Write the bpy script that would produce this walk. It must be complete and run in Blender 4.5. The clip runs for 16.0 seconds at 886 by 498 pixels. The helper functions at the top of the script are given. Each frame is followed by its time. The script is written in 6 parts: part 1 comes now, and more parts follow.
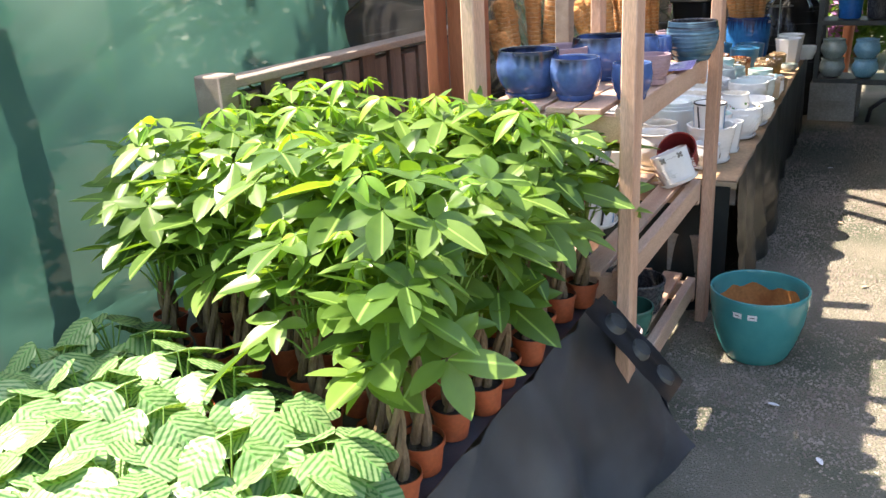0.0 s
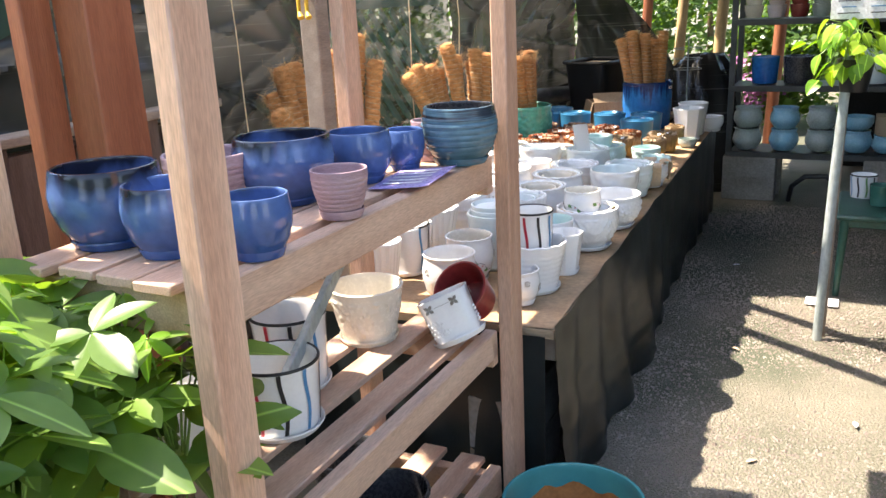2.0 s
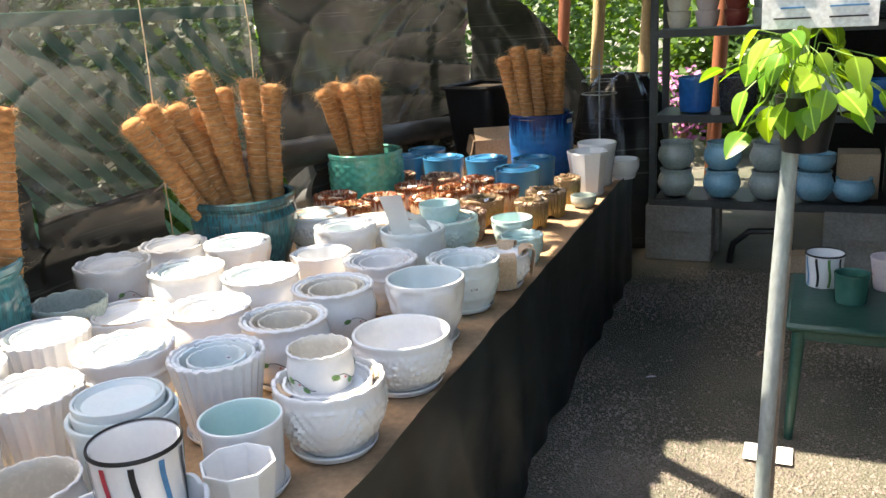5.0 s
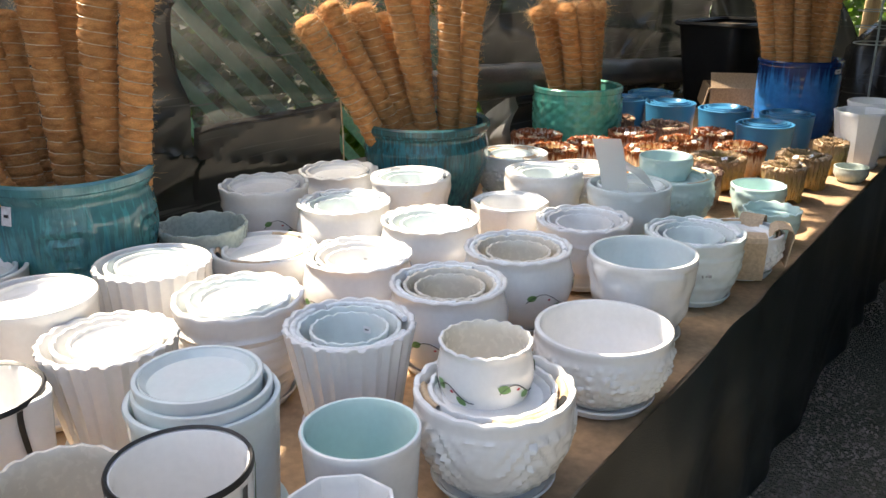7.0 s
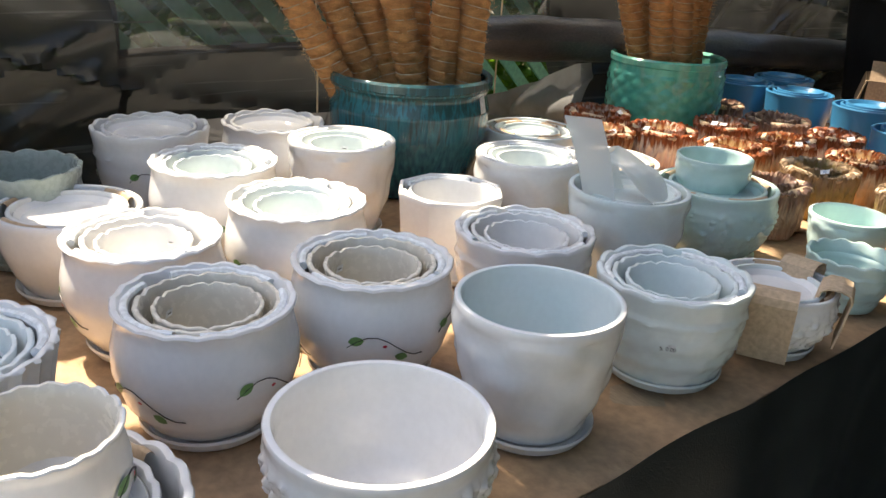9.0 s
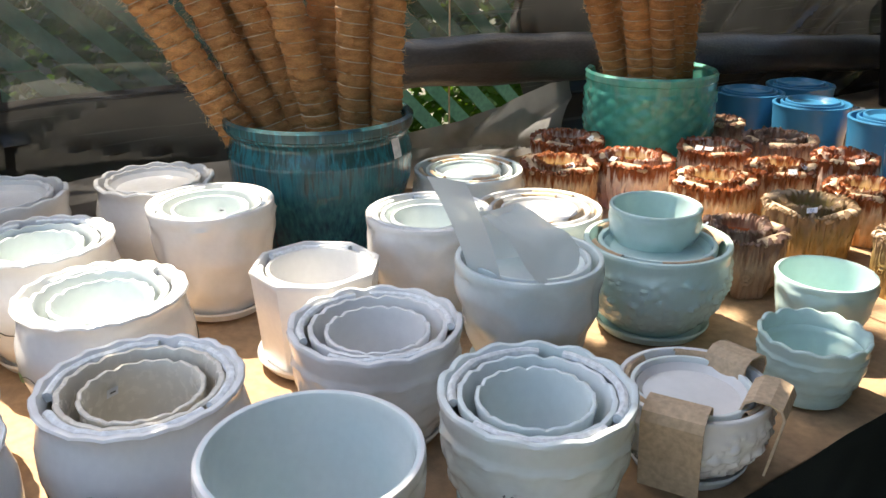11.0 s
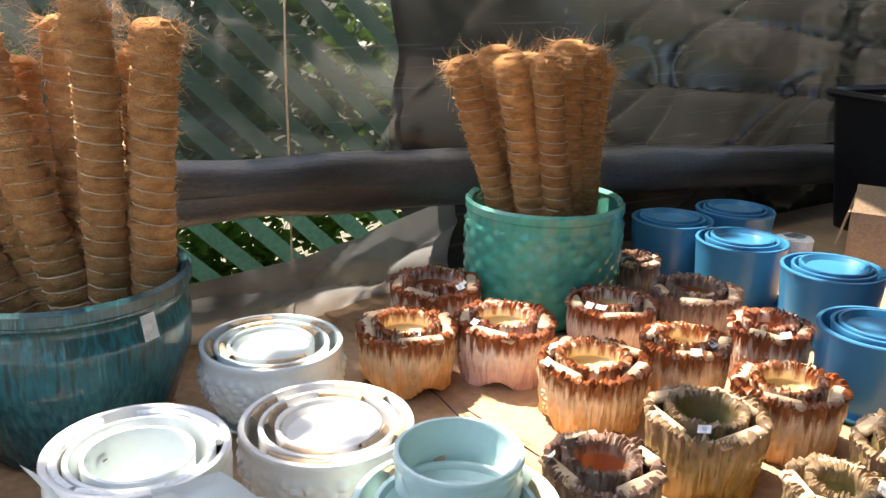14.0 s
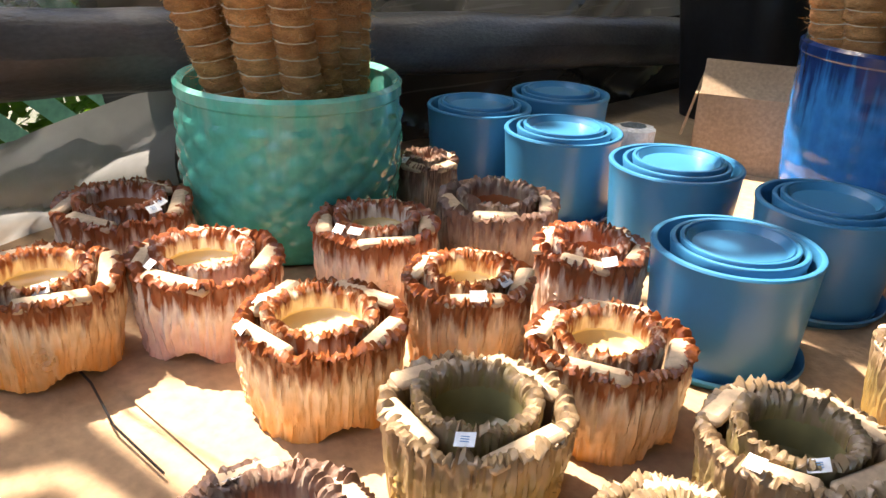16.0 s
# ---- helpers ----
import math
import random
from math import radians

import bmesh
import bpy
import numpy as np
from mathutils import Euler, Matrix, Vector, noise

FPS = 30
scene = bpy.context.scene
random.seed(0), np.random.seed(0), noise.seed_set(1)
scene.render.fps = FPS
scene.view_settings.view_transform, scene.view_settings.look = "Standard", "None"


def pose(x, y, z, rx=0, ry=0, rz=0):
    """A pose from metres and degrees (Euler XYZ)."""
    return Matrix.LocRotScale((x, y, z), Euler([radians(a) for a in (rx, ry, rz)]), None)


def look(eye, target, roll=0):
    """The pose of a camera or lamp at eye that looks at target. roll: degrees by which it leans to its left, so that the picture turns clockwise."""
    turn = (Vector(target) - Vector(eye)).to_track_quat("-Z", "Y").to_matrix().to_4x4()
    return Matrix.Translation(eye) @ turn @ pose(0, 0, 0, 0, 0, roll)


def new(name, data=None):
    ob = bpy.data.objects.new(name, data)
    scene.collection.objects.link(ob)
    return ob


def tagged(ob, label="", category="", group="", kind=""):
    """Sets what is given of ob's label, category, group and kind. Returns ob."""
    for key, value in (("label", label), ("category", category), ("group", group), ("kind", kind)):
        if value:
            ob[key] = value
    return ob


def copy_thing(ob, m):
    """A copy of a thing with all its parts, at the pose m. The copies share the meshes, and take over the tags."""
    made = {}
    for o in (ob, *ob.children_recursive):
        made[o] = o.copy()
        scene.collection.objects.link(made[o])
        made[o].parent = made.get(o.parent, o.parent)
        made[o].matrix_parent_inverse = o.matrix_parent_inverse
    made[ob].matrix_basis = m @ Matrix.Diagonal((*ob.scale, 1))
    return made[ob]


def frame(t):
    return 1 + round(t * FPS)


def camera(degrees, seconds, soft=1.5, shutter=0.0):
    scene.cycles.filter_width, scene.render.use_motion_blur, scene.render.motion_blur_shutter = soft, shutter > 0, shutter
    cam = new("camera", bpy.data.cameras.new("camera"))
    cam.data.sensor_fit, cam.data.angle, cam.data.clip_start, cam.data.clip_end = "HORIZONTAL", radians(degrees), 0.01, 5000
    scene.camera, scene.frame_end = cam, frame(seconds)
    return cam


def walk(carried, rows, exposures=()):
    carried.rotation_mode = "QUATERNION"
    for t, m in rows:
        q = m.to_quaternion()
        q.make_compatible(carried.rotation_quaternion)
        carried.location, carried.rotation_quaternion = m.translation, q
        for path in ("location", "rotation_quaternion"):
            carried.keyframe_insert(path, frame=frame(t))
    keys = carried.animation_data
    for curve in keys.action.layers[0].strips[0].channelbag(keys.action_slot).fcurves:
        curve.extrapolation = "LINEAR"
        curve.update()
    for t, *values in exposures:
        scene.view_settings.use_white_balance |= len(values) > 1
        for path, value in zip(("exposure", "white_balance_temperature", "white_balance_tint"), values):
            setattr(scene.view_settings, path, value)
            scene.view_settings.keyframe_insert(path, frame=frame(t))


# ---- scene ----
cam = camera(55.5, 16.0)
METRES, EYE, TILT, LEAN, TURN = 6.5, 1.71, -20.0, 3.0, 27.9
ROWS = [
    (0.0, 0.0, 0.0, 0.0, 0.0, 0.0, -0.0),
    (0.5, 0.0368, 0.0438, 0.0175, -0.91, 2.48, 1.12),
    (1.0, 0.0625, 0.0921, 0.0285, -1.65, 2.92, 0.86),
    (1.5, 0.09, 0.1373, 0.0431, -2.06, 3.09, 1.6),
    (2.0, 0.1333, 0.1767, 0.0608, -2.2, 3.44, 0.42),
    (2.5, 0.168, 0.2173, 0.0776, -6.59, 4.3, 0.5),
    (3.0, 0.1996, 0.2605, 0.0912, -12.04, 4.45, 2.21),
    (5.5, 0.2628, 0.4168, 0.1403, -0.01, 3.18, -0.65),
    (6.0, 0.2595, 0.4266, 0.1373, 4.67, 1.5, -4.52),
    (6.5, 0.2547, 0.4609, 0.1423, 6.91, 0.54, -6.24),
    (7.0, 0.2568, 0.4943, 0.1477, 8.41, 0.12, -5.92),
    (7.5, 0.2746, 0.5272, 0.1498, 13.07, -0.85, -10.97),
    (8.0, 0.2914, 0.5598, 0.1516, 15.08, -1.78, -13.52),
    (10.5, 0.3479, 0.654, 0.19, 29.96, -6.14, -12.06),
    (11.0, 0.346, 0.6676, 0.1987, 26.35, -5.05, -11.68),
    (11.5, 0.3427, 0.6855, 0.208, 23.46, -3.96, -11.66),
    (12.0, 0.3429, 0.7024, 0.215, 23.25, -3.52, -11.56),
    (12.5, 0.3467, 0.7173, 0.2217, 28.16, -4.38, -13.71),
    (13.0, 0.347, 0.7245, 0.228, 33.27, -4.75, -14.58),
    (13.5, 0.353, 0.7344, 0.2354, 32.47, -2.54, -13.71),
    (14.0, 0.3542, 0.75, 0.2408, 25.74, -1.02, -13.13),
    (14.5, 0.3477, 0.7737, 0.2446, 18.23, 0.27, -11.68),
    (15.0, 0.3429, 0.7951, 0.2493, 17.35, -0.85, -11.03),
    (15.5, 0.3475, 0.8247, 0.2506, 17.2, -2.62, -11.18),
    (16.0, 0.3546, 0.8419, 0.2461, 16.52, -5.31, -11.38),
]
walk(cam, [(t, pose(0, 0, EYE, TILT, LEAN, TURN) @ pose(METRES * x, METRES * y, METRES * z, 90 + pitch, roll, yaw)) for t, x, y, z, yaw, pitch, roll in ROWS], [(0.0, 1.98, 7300, 15), (1.5, 2.08, 7200, 15), (3.0, 1.95, 7300, 14), (5.5, 1.95, 7450, 13), (8.0, 1.62, 7650, 13), (10.5, 1.65, 7500, 12), (12.0, 1.82, 7050, 12), (14.0, 2.02, 7150, 14), (16.0, 2.25, 7300, 15)])

# ---- light ----
SUN_FROM = Vector((-0.50, -0.08, 0.86)).normalized()
world = bpy.data.worlds.new("world")
scene.world = world
world.use_nodes = True
wn = world.node_tree.nodes
sky = wn.new("ShaderNodeTexSky")
sky.sky_type = "NISHITA"
sky.sun_disc = False
sky.sun_elevation = math.asin(SUN_FROM.z)
sky.sun_rotation = math.atan2(SUN_FROM.x, SUN_FROM.y)
wn["Background"].inputs["Strength"].default_value = 0.15
world.node_tree.links.new(sky.outputs[0], wn["Background"].inputs["Color"])
sun_data = bpy.data.lights.new("sun", "SUN")
sun_data.energy = 4.2
sun_data.angle = radians(0.53)
sun_data.color = (1.0, 0.95, 0.86)
sun = new("sun", sun_data)
sun.matrix_world = look(SUN_FROM * 20, (0, 0, 0))


# ---- materials ----
def nodes_of(name):
    m = bpy.data.materials.new(name)
    m.use_nodes = True
    return m, m.node_tree.nodes, m.node_tree.links, m.node_tree.nodes["Principled BSDF"]


def noise_node(n, l, scale, detail=4, stretch=None, kind="Object"):
    tc = n.new("ShaderNodeTexCoord")
    mp = n.new("ShaderNodeMapping")
    l.new(tc.outputs[kind], mp.inputs["Vector"])
    if stretch:
        mp.inputs["Scale"].default_value = stretch
    nz = n.new("ShaderNodeTexNoise")
    nz.inputs["Scale"].default_value = scale
    nz.inputs["Detail"].default_value = detail
    l.new(mp.outputs[0], nz.inputs["Vector"])
    return nz


def ramp(n, l, src, stops):
    r = n.new("ShaderNodeValToRGB")
    el = r.color_ramp.elements
    while len(el) < len(stops):
        el.new(0.5)
    for e, (p, c) in zip(el, stops):
        e.position = p
        e.color = (*c, 1)
    l.new(src, r.inputs[0])
    return r


def mixrgb(n, l, a, b, fac, mode="MIX"):
    m = n.new("ShaderNodeMix")
    m.data_type = "RGBA"
    m.blend_type = mode
    for sock, v in ((m.inputs[6], a), (m.inputs[7], b)):
        if isinstance(v, tuple):
            sock.default_value = (*v, 1)
        else:
            l.new(v, sock)
    if isinstance(fac, float):
        m.inputs[0].default_value = fac
    else:
        l.new(fac, m.inputs[0])
    return m.outputs[2]


def bump_of(n, l, src, p, strength, dist):
    b = n.new("ShaderNodeBump")
    b.inputs["Strength"].default_value = strength
    b.inputs["Distance"].default_value = dist
    l.new(src, b.inputs["Height"])
    l.new(b.outputs[0], p.inputs["Normal"])


def surface(name, dark, light, rough=0.5, big=3.0, small=60.0, stretch=None, bump=0.2, dist=0.004, metal=0.0, vary=0.0, coat=0.0, kind="Object"):
    """Two scales of colour variation and fine relief."""
    m, n, l, p = nodes_of(name)
    a = noise_node(n, l, big, 3, stretch, kind)
    b = noise_node(n, l, small, 5, stretch, kind)
    ra = ramp(n, l, a.outputs[0], [(0.3, dark), (0.7, light)])
    rb = ramp(n, l, b.outputs[0], [(0.3, (0.72,) * 3), (0.7, (1.12,) * 3)])
    col = mixrgb(n, l, ra.outputs[0], rb.outputs[0], 0.8, "MULTIPLY")
    if vary:
        oi = n.new("ShaderNodeObjectInfo")
        rv = ramp(n, l, oi.outputs["Random"], [(0.0, (1 - vary,) * 3), (1.0, (1 + vary,) * 3)])
        col = mixrgb(n, l, col, rv.outputs[0], 1.0, "MULTIPLY")
    l.new(col, p.inputs["Base Color"])
    p.inputs["Roughness"].default_value = rough
    p.inputs["Metallic"].default_value = metal
    p.inputs["Coat Weight"].default_value = coat
    bump_of(n, l, b.outputs[0], p, bump, dist)
    return m


def glaze(name, colour, edge=None, rough=0.16, relief=0.05, mottled=0.12, even=False):
    """Fired glaze: glossy, slightly uneven, thinner where it ran."""
    m, n, l, p = nodes_of(name)
    a = noise_node(n, l, 9, 4)
    b = noise_node(n, l, 90, 3)
    lo = tuple(c * (1 - mottled * 1.6) for c in colour)
    ra = ramp(n, l, a.outputs[0], [(0.3, edge or lo), (0.68, colour)])
    rb = ramp(n, l, b.outputs[0], [(0.35, (0.975,) * 3), (0.65, (1.02,) * 3)])
    col = mixrgb(n, l, ra.outputs[0], rb.outputs[0], 0.8, "MULTIPLY")
    l.new(col, p.inputs["Base Color"])
    rr = ramp(n, l, b.outputs[0], [(0.3, (rough * 0.7,) * 3), (0.7, (rough * 1.5,) * 3)])
    if even:
        p.inputs["Roughness"].default_value = rough
    else:
        l.new(rr.outputs[0], p.inputs["Roughness"])
    bump_of(n, l, a.outputs[0], p, relief, 0.01)
    return m


def reactive(name, body, top, streak, height, rough=0.14, run=(60, 60, 3), relief=0.12, amp=0.9):
    """A reactive glaze: a rim colour that runs down in streaks over the body colour."""
    m, n, l, p = nodes_of(name)
    tc = n.new("ShaderNodeTexCoord")
    sep = n.new("ShaderNodeSeparateXYZ")
    l.new(tc.outputs["Object"], sep.inputs[0])
    st = noise_node(n, l, 1.0, 5, run)
    a = n.new("ShaderNodeMath")
    a.operation = "MULTIPLY_ADD"
    l.new(st.outputs[0], a.inputs[0])
    a.inputs[1].default_value = amp
    d = n.new("ShaderNodeMath")
    d.operation = "DIVIDE"
    l.new(sep.outputs["Z"], d.inputs[0])
    d.inputs[1].default_value = height
    l.new(d.outputs[0], a.inputs[2])
    r = ramp(n, l, a.outputs[0], [(0.35, body), (0.85, tuple(0.5 * (x + y) for x, y in zip(body, streak))), (1.18, streak), (1.34, top)])
    for e, q in zip(r.color_ramp.elements, (0.2, 0.5, 0.72, 0.86)):
        e.position = q
    sc = n.new("ShaderNodeMath")
    sc.operation = "MULTIPLY_ADD"
    sc.inputs[1].default_value = 0.66
    sc.inputs[2].default_value = -0.33 * (amp - 0.9)
    l.new(a.outputs[0], sc.inputs[0])
    l.new(sc.outputs[0], r.inputs[0])
    mot = noise_node(n, l, 35, 4)
    rm = ramp(n, l, mot.outputs[0], [(0.3, (0.75,) * 3), (0.7, (1.15,) * 3)])
    col = mixrgb(n, l, r.outputs[0], rm.outputs[0], 0.8, "MULTIPLY")
    l.new(col, p.inputs["Base Color"])
    p.inputs["Roughness"].default_value = rough
    bump_of(n, l, st.outputs[0], p, relief, 0.008)
    return m


def foliage(name, dark, light, striped=None, thin=0.45):
    m, n, l, p = nodes_of(name)
    tc = n.new("ShaderNodeTexCoord")
    a = noise_node(n, l, 25, 3)
    oi = n.new("ShaderNodeObjectInfo")
    ad = n.new("ShaderNodeMath")
    ad.operation = "MULTIPLY_ADD"
    l.new(a.outputs[0], ad.inputs[0])
    ad.inputs[1].default_value = 0.5
    l.new(oi.outputs["Random"], ad.inputs[2])
    half = n.new("ShaderNodeMath")
    half.operation = "MULTIPLY"
    half.inputs[1].default_value = 0.66
    l.new(ad.outputs[0], half.inputs[0])
    r = ramp(n, l, half.outputs[0], [(0.15, dark), (0.85, light)])
    col = r.outputs[0]
    sep = n.new("ShaderNodeSeparateXYZ")
    l.new(tc.outputs["Object"], sep.inputs[0])
    ab = n.new("ShaderNodeMath")
    ab.operation = "ABSOLUTE"
    l.new(sep.outputs["Y"], ab.inputs[0])
    if striped:
        v = n.new("ShaderNodeMath")
        v.operation = "MULTIPLY_ADD"
        l.new(ab.outputs[0], v.inputs[0])
        v.inputs[1].default_value = -0.75
        l.new(sep.outputs["X"], v.inputs[2])
        w = n.new("ShaderNodeMath")
        w.operation = "MULTIPLY_ADD"
        l.new(v.outputs[0], w.inputs[0])
        w.inputs[1].default_value = 390.0
        nz = noise_node(n, l, 45, 2)
        l.new(nz.outputs[0], w.inputs[2])
        sn = n.new("ShaderNodeMath")
        sn.operation = "SINE"
        l.new(w.outputs[0], sn.inputs[0])
        hf = n.new("ShaderNodeMath")
        hf.operation = "MULTIPLY_ADD"
        hf.inputs[1].default_value = 0.5
        hf.inputs[2].default_value = 0.5
        l.new(sn.outputs[0], hf.inputs[0])
        rs = ramp(n, l, hf.outputs[0], [(0.12, (0.0,) * 3), (0.60, (0.95,) * 3)])
        col = mixrgb(n, l, col, striped, rs.outputs[0])
    mid = ramp(n, l, ab.outputs[0], [(0.0008, (1, 1, 1)), (0.0022, (0, 0, 0))])
    col = mixrgb(n, l, col, tuple(min(1, c * 1.7 + 0.03) for c in light), mid.outputs[0])
    l.new(col, p.inputs["Base Color"])
    p.inputs["Roughness"].default_value = 0.36
    bump_of(n, l, a.outputs[0], p, 0.15, 0.003)
    tr = n.new("ShaderNodeBsdfTranslucent")
    yel = mixrgb(n, l, col, (1.3, 1.25, 0.35), 1.0, "MULTIPLY")
    l.new(yel, tr.inputs["Color"])
    mx = n.new("ShaderNodeMixShader")
    mx.inputs[0].default_value = thin
    l.new(p.outputs[0], mx.inputs[1])
    l.new(tr.outputs[0], mx.inputs[2])
    l.new(mx.outputs[0], n["Material Output"].inputs["Surface"])
    return m


def sheet_cloth(name, dark, light, rough, clear, glow, scale=2.0, pale_lines=0.0):
    """Woven sheeting: partly see-through and lit from behind."""
    m, n, l, p = nodes_of(name)
    a = noise_node(n, l, scale, 5)
    b = noise_node(n, l, 240, 2)
    r = ramp(n, l, a.outputs[0], [(0.3, dark), (0.72, light)])
    l.new(r.outputs[0], p.inputs["Base Color"])
    # pale slanting lines: scuffs and crease highlights put into the colour
    if pale_lines:
        col = r.outputs[0]
        for tilt, at in ((32, 0.0), (-48, 5.0), (8, 11.0)):
            tc = n.new("ShaderNodeTexCoord")
            mp = n.new("ShaderNodeMapping")
            mp.inputs["Rotation"].default_value = (radians(tilt), 0, 0)
            mp.inputs["Location"].default_value = (at, at, at)
            mp.inputs["Scale"].default_value = (1.0, 1.6, 55.0)
            l.new(tc.outputs["Object"], mp.inputs[0])
            no = n.new("ShaderNodeTexNoise")
            no.inputs["Scale"].default_value = 1.0
            no.inputs["Detail"].default_value = 2
            l.new(mp.outputs[0], no.inputs["Vector"])
            mask = ramp(n, l, no.outputs[0], [(0.66, (0, 0, 0)), (0.80, (1, 1, 1))])
            mx = n.new("ShaderNodeMix")
            mx.data_type = "RGBA"
            l.new(mask.outputs[0], mx.inputs["Factor"])
            l.new(col, mx.inputs[6])
            mx.inputs[7].default_value = (pale_lines, pale_lines, pale_lines * 0.97, 1)
            col = mx.outputs[2]
        l.new(col, p.inputs["Base Color"])
    p.inputs["Roughness"].default_value = rough
    bump_of(n, l, b.outputs[0], p, 0.2, 0.002)
    tr = n.new("ShaderNodeBsdfTranslucent")
    l.new(r.outputs[0], tr.inputs["Color"])
    m1 = n.new("ShaderNodeMixShader")
    m1.inputs[0].default_value = glow
    l.new(p.outputs[0], m1.inputs[1])
    l.new(tr.outputs[0], m1.inputs[2])
    tp = n.new("ShaderNodeBsdfTransparent")
    m2 = n.new("ShaderNodeMixShader")
    lo, hi = (0.75, 1.25) if pale_lines else (0.4, 1.6)
    f = ramp(n, l, a.outputs[0], [(0.35, (clear * lo,) * 3), (0.7, (clear * hi,) * 3)])
    l.new(f.outputs[0], m2.inputs[0])
    l.new(m1.outputs[0], m2.inputs[1])
    l.new(tp.outputs[0], m2.inputs[2])
    l.new(m2.outputs[0], n["Material Output"].inputs["Surface"])
    return m


def glass_pane(name):
    m, n, l, p = nodes_of(name)
    p.inputs["Transmission Weight"].default_value = 1.0
    p.inputs["Roughness"].default_value = 0.03
    p.inputs["Base Color"].default_value = (0.9, 0.95, 0.95, 1)
    return m


WHITE = glaze("white_glaze", (0.81, 0.80, 0.78), (0.775, 0.775, 0.76), 0.17)
ICE = glaze("ice_white_glaze", (0.70, 0.785, 0.775), (0.755, 0.795, 0.785), 0.17)
CREAM = glaze("cream_glaze", (0.78, 0.74, 0.64), (0.70, 0.64, 0.54), 0.22)
MINT = glaze("mint_glaze", (0.52, 0.72, 0.68), (0.60, 0.75, 0.71), 0.18)
PALE = glaze("pale_aqua_glaze", (0.66, 0.77, 0.76), (0.74, 0.78, 0.77), 0.18)
BLUE_MATTE = glaze("blue_satin_glaze", (0.032, 0.185, 0.35), (0.030, 0.176, 0.335), 0.30, 0.01, even=True)
COBALT = reactive("cobalt_glaze", (0.012, 0.11, 0.40), (0.01, 0.03, 0.12), (0.02, 0.17, 0.46), 0.36)
JADE = reactive("jade_glaze", (0.045, 0.34, 0.27), (0.17, 0.44, 0.35), (0.085, 0.43, 0.34), 0.34, 0.06, (30, 30, 9), 0.3, 1.4)
TEALRUN = reactive("teal_run_glaze", (0.003, 0.036, 0.075), (0.030, 0.085, 0.090), (0.026, 0.165, 0.20), 0.30, 0.05, (120, 120, 7), 0.3, 1.7)
AQUARUN = reactive("aqua_run_glaze", (0.02, 0.17, 0.24), (0.06, 0.20, 0.22), (0.07, 0.31, 0.33), 0.30, 0.06, (110, 110, 7), 0.25, 1.8)
DENIM = reactive("denim_glaze", (0.016, 0.055, 0.21), (0.016, 0.018, 0.030), (0.085, 0.155, 0.36), 0.165, 0.14, (7, 7, 2))
SLATE = reactive("slate_glaze", (0.035, 0.105, 0.155), (0.03, 0.04, 0.055), (0.10, 0.20, 0.26), 0.17, 0.22, (4, 4, 110), 0.3, 1.6)
MAUVE = surface("mauve_bisque", (0.33, 0.21, 0.24), (0.42, 0.29, 0.31), 0.55, 8, 90, (1, 1, 6))
TEALPOT = glaze("teal_glaze", (0.035, 0.24, 0.25), (0.06, 0.30, 0.29), 0.15)
DARKPOT = glaze("charcoal_glaze", (0.035, 0.035, 0.04), (0.05, 0.05, 0.055), 0.25)
GREENPOT = glaze("bottle_green_glaze", (0.025, 0.11, 0.085), (0.05, 0.16, 0.12), 0.15)
PINKPOT = glaze("pale_pink_glaze", (0.60, 0.48, 0.48), (0.66, 0.56, 0.55), 0.3)
LILAC = glaze("lilac_glaze", (0.42, 0.33, 0.55), (0.30, 0.25, 0.55), 0.3)
SKYBLUE = glaze("sky_blue_glaze", (0.20, 0.46, 0.60), (0.30, 0.52, 0.62), 0.22)
SAGE = glaze("sage_glaze", (0.33, 0.40, 0.36), (0.42, 0.46, 0.42), 0.25)
REDPOT = glaze("oxblood_glaze", (0.20, 0.03, 0.03), (0.26, 0.06, 0.04), 0.2)
STUMPS = {
    "orange": reactive("stump_amber_glaze", (0.80, 0.36, 0.080), (0.25, 0.075, 0.025), (0.78, 0.60, 0.40), 0.112, 0.08, (85, 85, 8), 0.5, 1.05),
    "pink": reactive("stump_pink_glaze", (0.70, 0.37, 0.31), (0.27, 0.08, 0.032), (0.78, 0.66, 0.56), 0.112, 0.08, (85, 85, 8), 0.5, 1.05),
    "olive": reactive("stump_olive_glaze", (0.42, 0.24, 0.06), (0.28, 0.19, 0.11), (0.24, 0.18, 0.075), 0.112, 0.08, (85, 85, 8), 0.5, 1.05),
    "brown": reactive("stump_brown_glaze", (0.24, 0.13, 0.08), (0.22, 0.13, 0.095), (0.42, 0.32, 0.24), 0.112, 0.08, (85, 85, 8), 0.5, 1.05),
}
STUMP_INSIDE = glaze("stump_inner_glaze", (0.76, 0.60, 0.31), (0.62, 0.43, 0.18), 0.06)
STUMP_RUSSET = glaze("stump_russet_glaze", (0.50, 0.20, 0.085), (0.34, 0.12, 0.05), 0.06)
STUMP_DEEP = glaze("stump_deep_glaze", (0.30, 0.25, 0.11), (0.10, 0.10, 0.05), 0.06)
CARDBOARD = surface("cardboard", (0.52, 0.37, 0.235), (0.62, 0.465, 0.315), 0.85, 5, 120)
# darker copy of the cardboard: the far box's shade put into its colour
CARDBOARD_SHADED = surface("shaded_cardboard", (0.27, 0.185, 0.115), (0.36, 0.255, 0.165), 0.88, 5, 120)
KRAFT = surface("kraft_paper", (0.40, 0.25, 0.14), (0.50, 0.33, 0.19), 0.8, 2.5, 60, None, 0.35, 0.006)
FOAM = surface("packing_foam", (0.80, 0.84, 0.85), (0.88, 0.90, 0.90), 0.7, 6, 120, None, 0.3, 0.003)
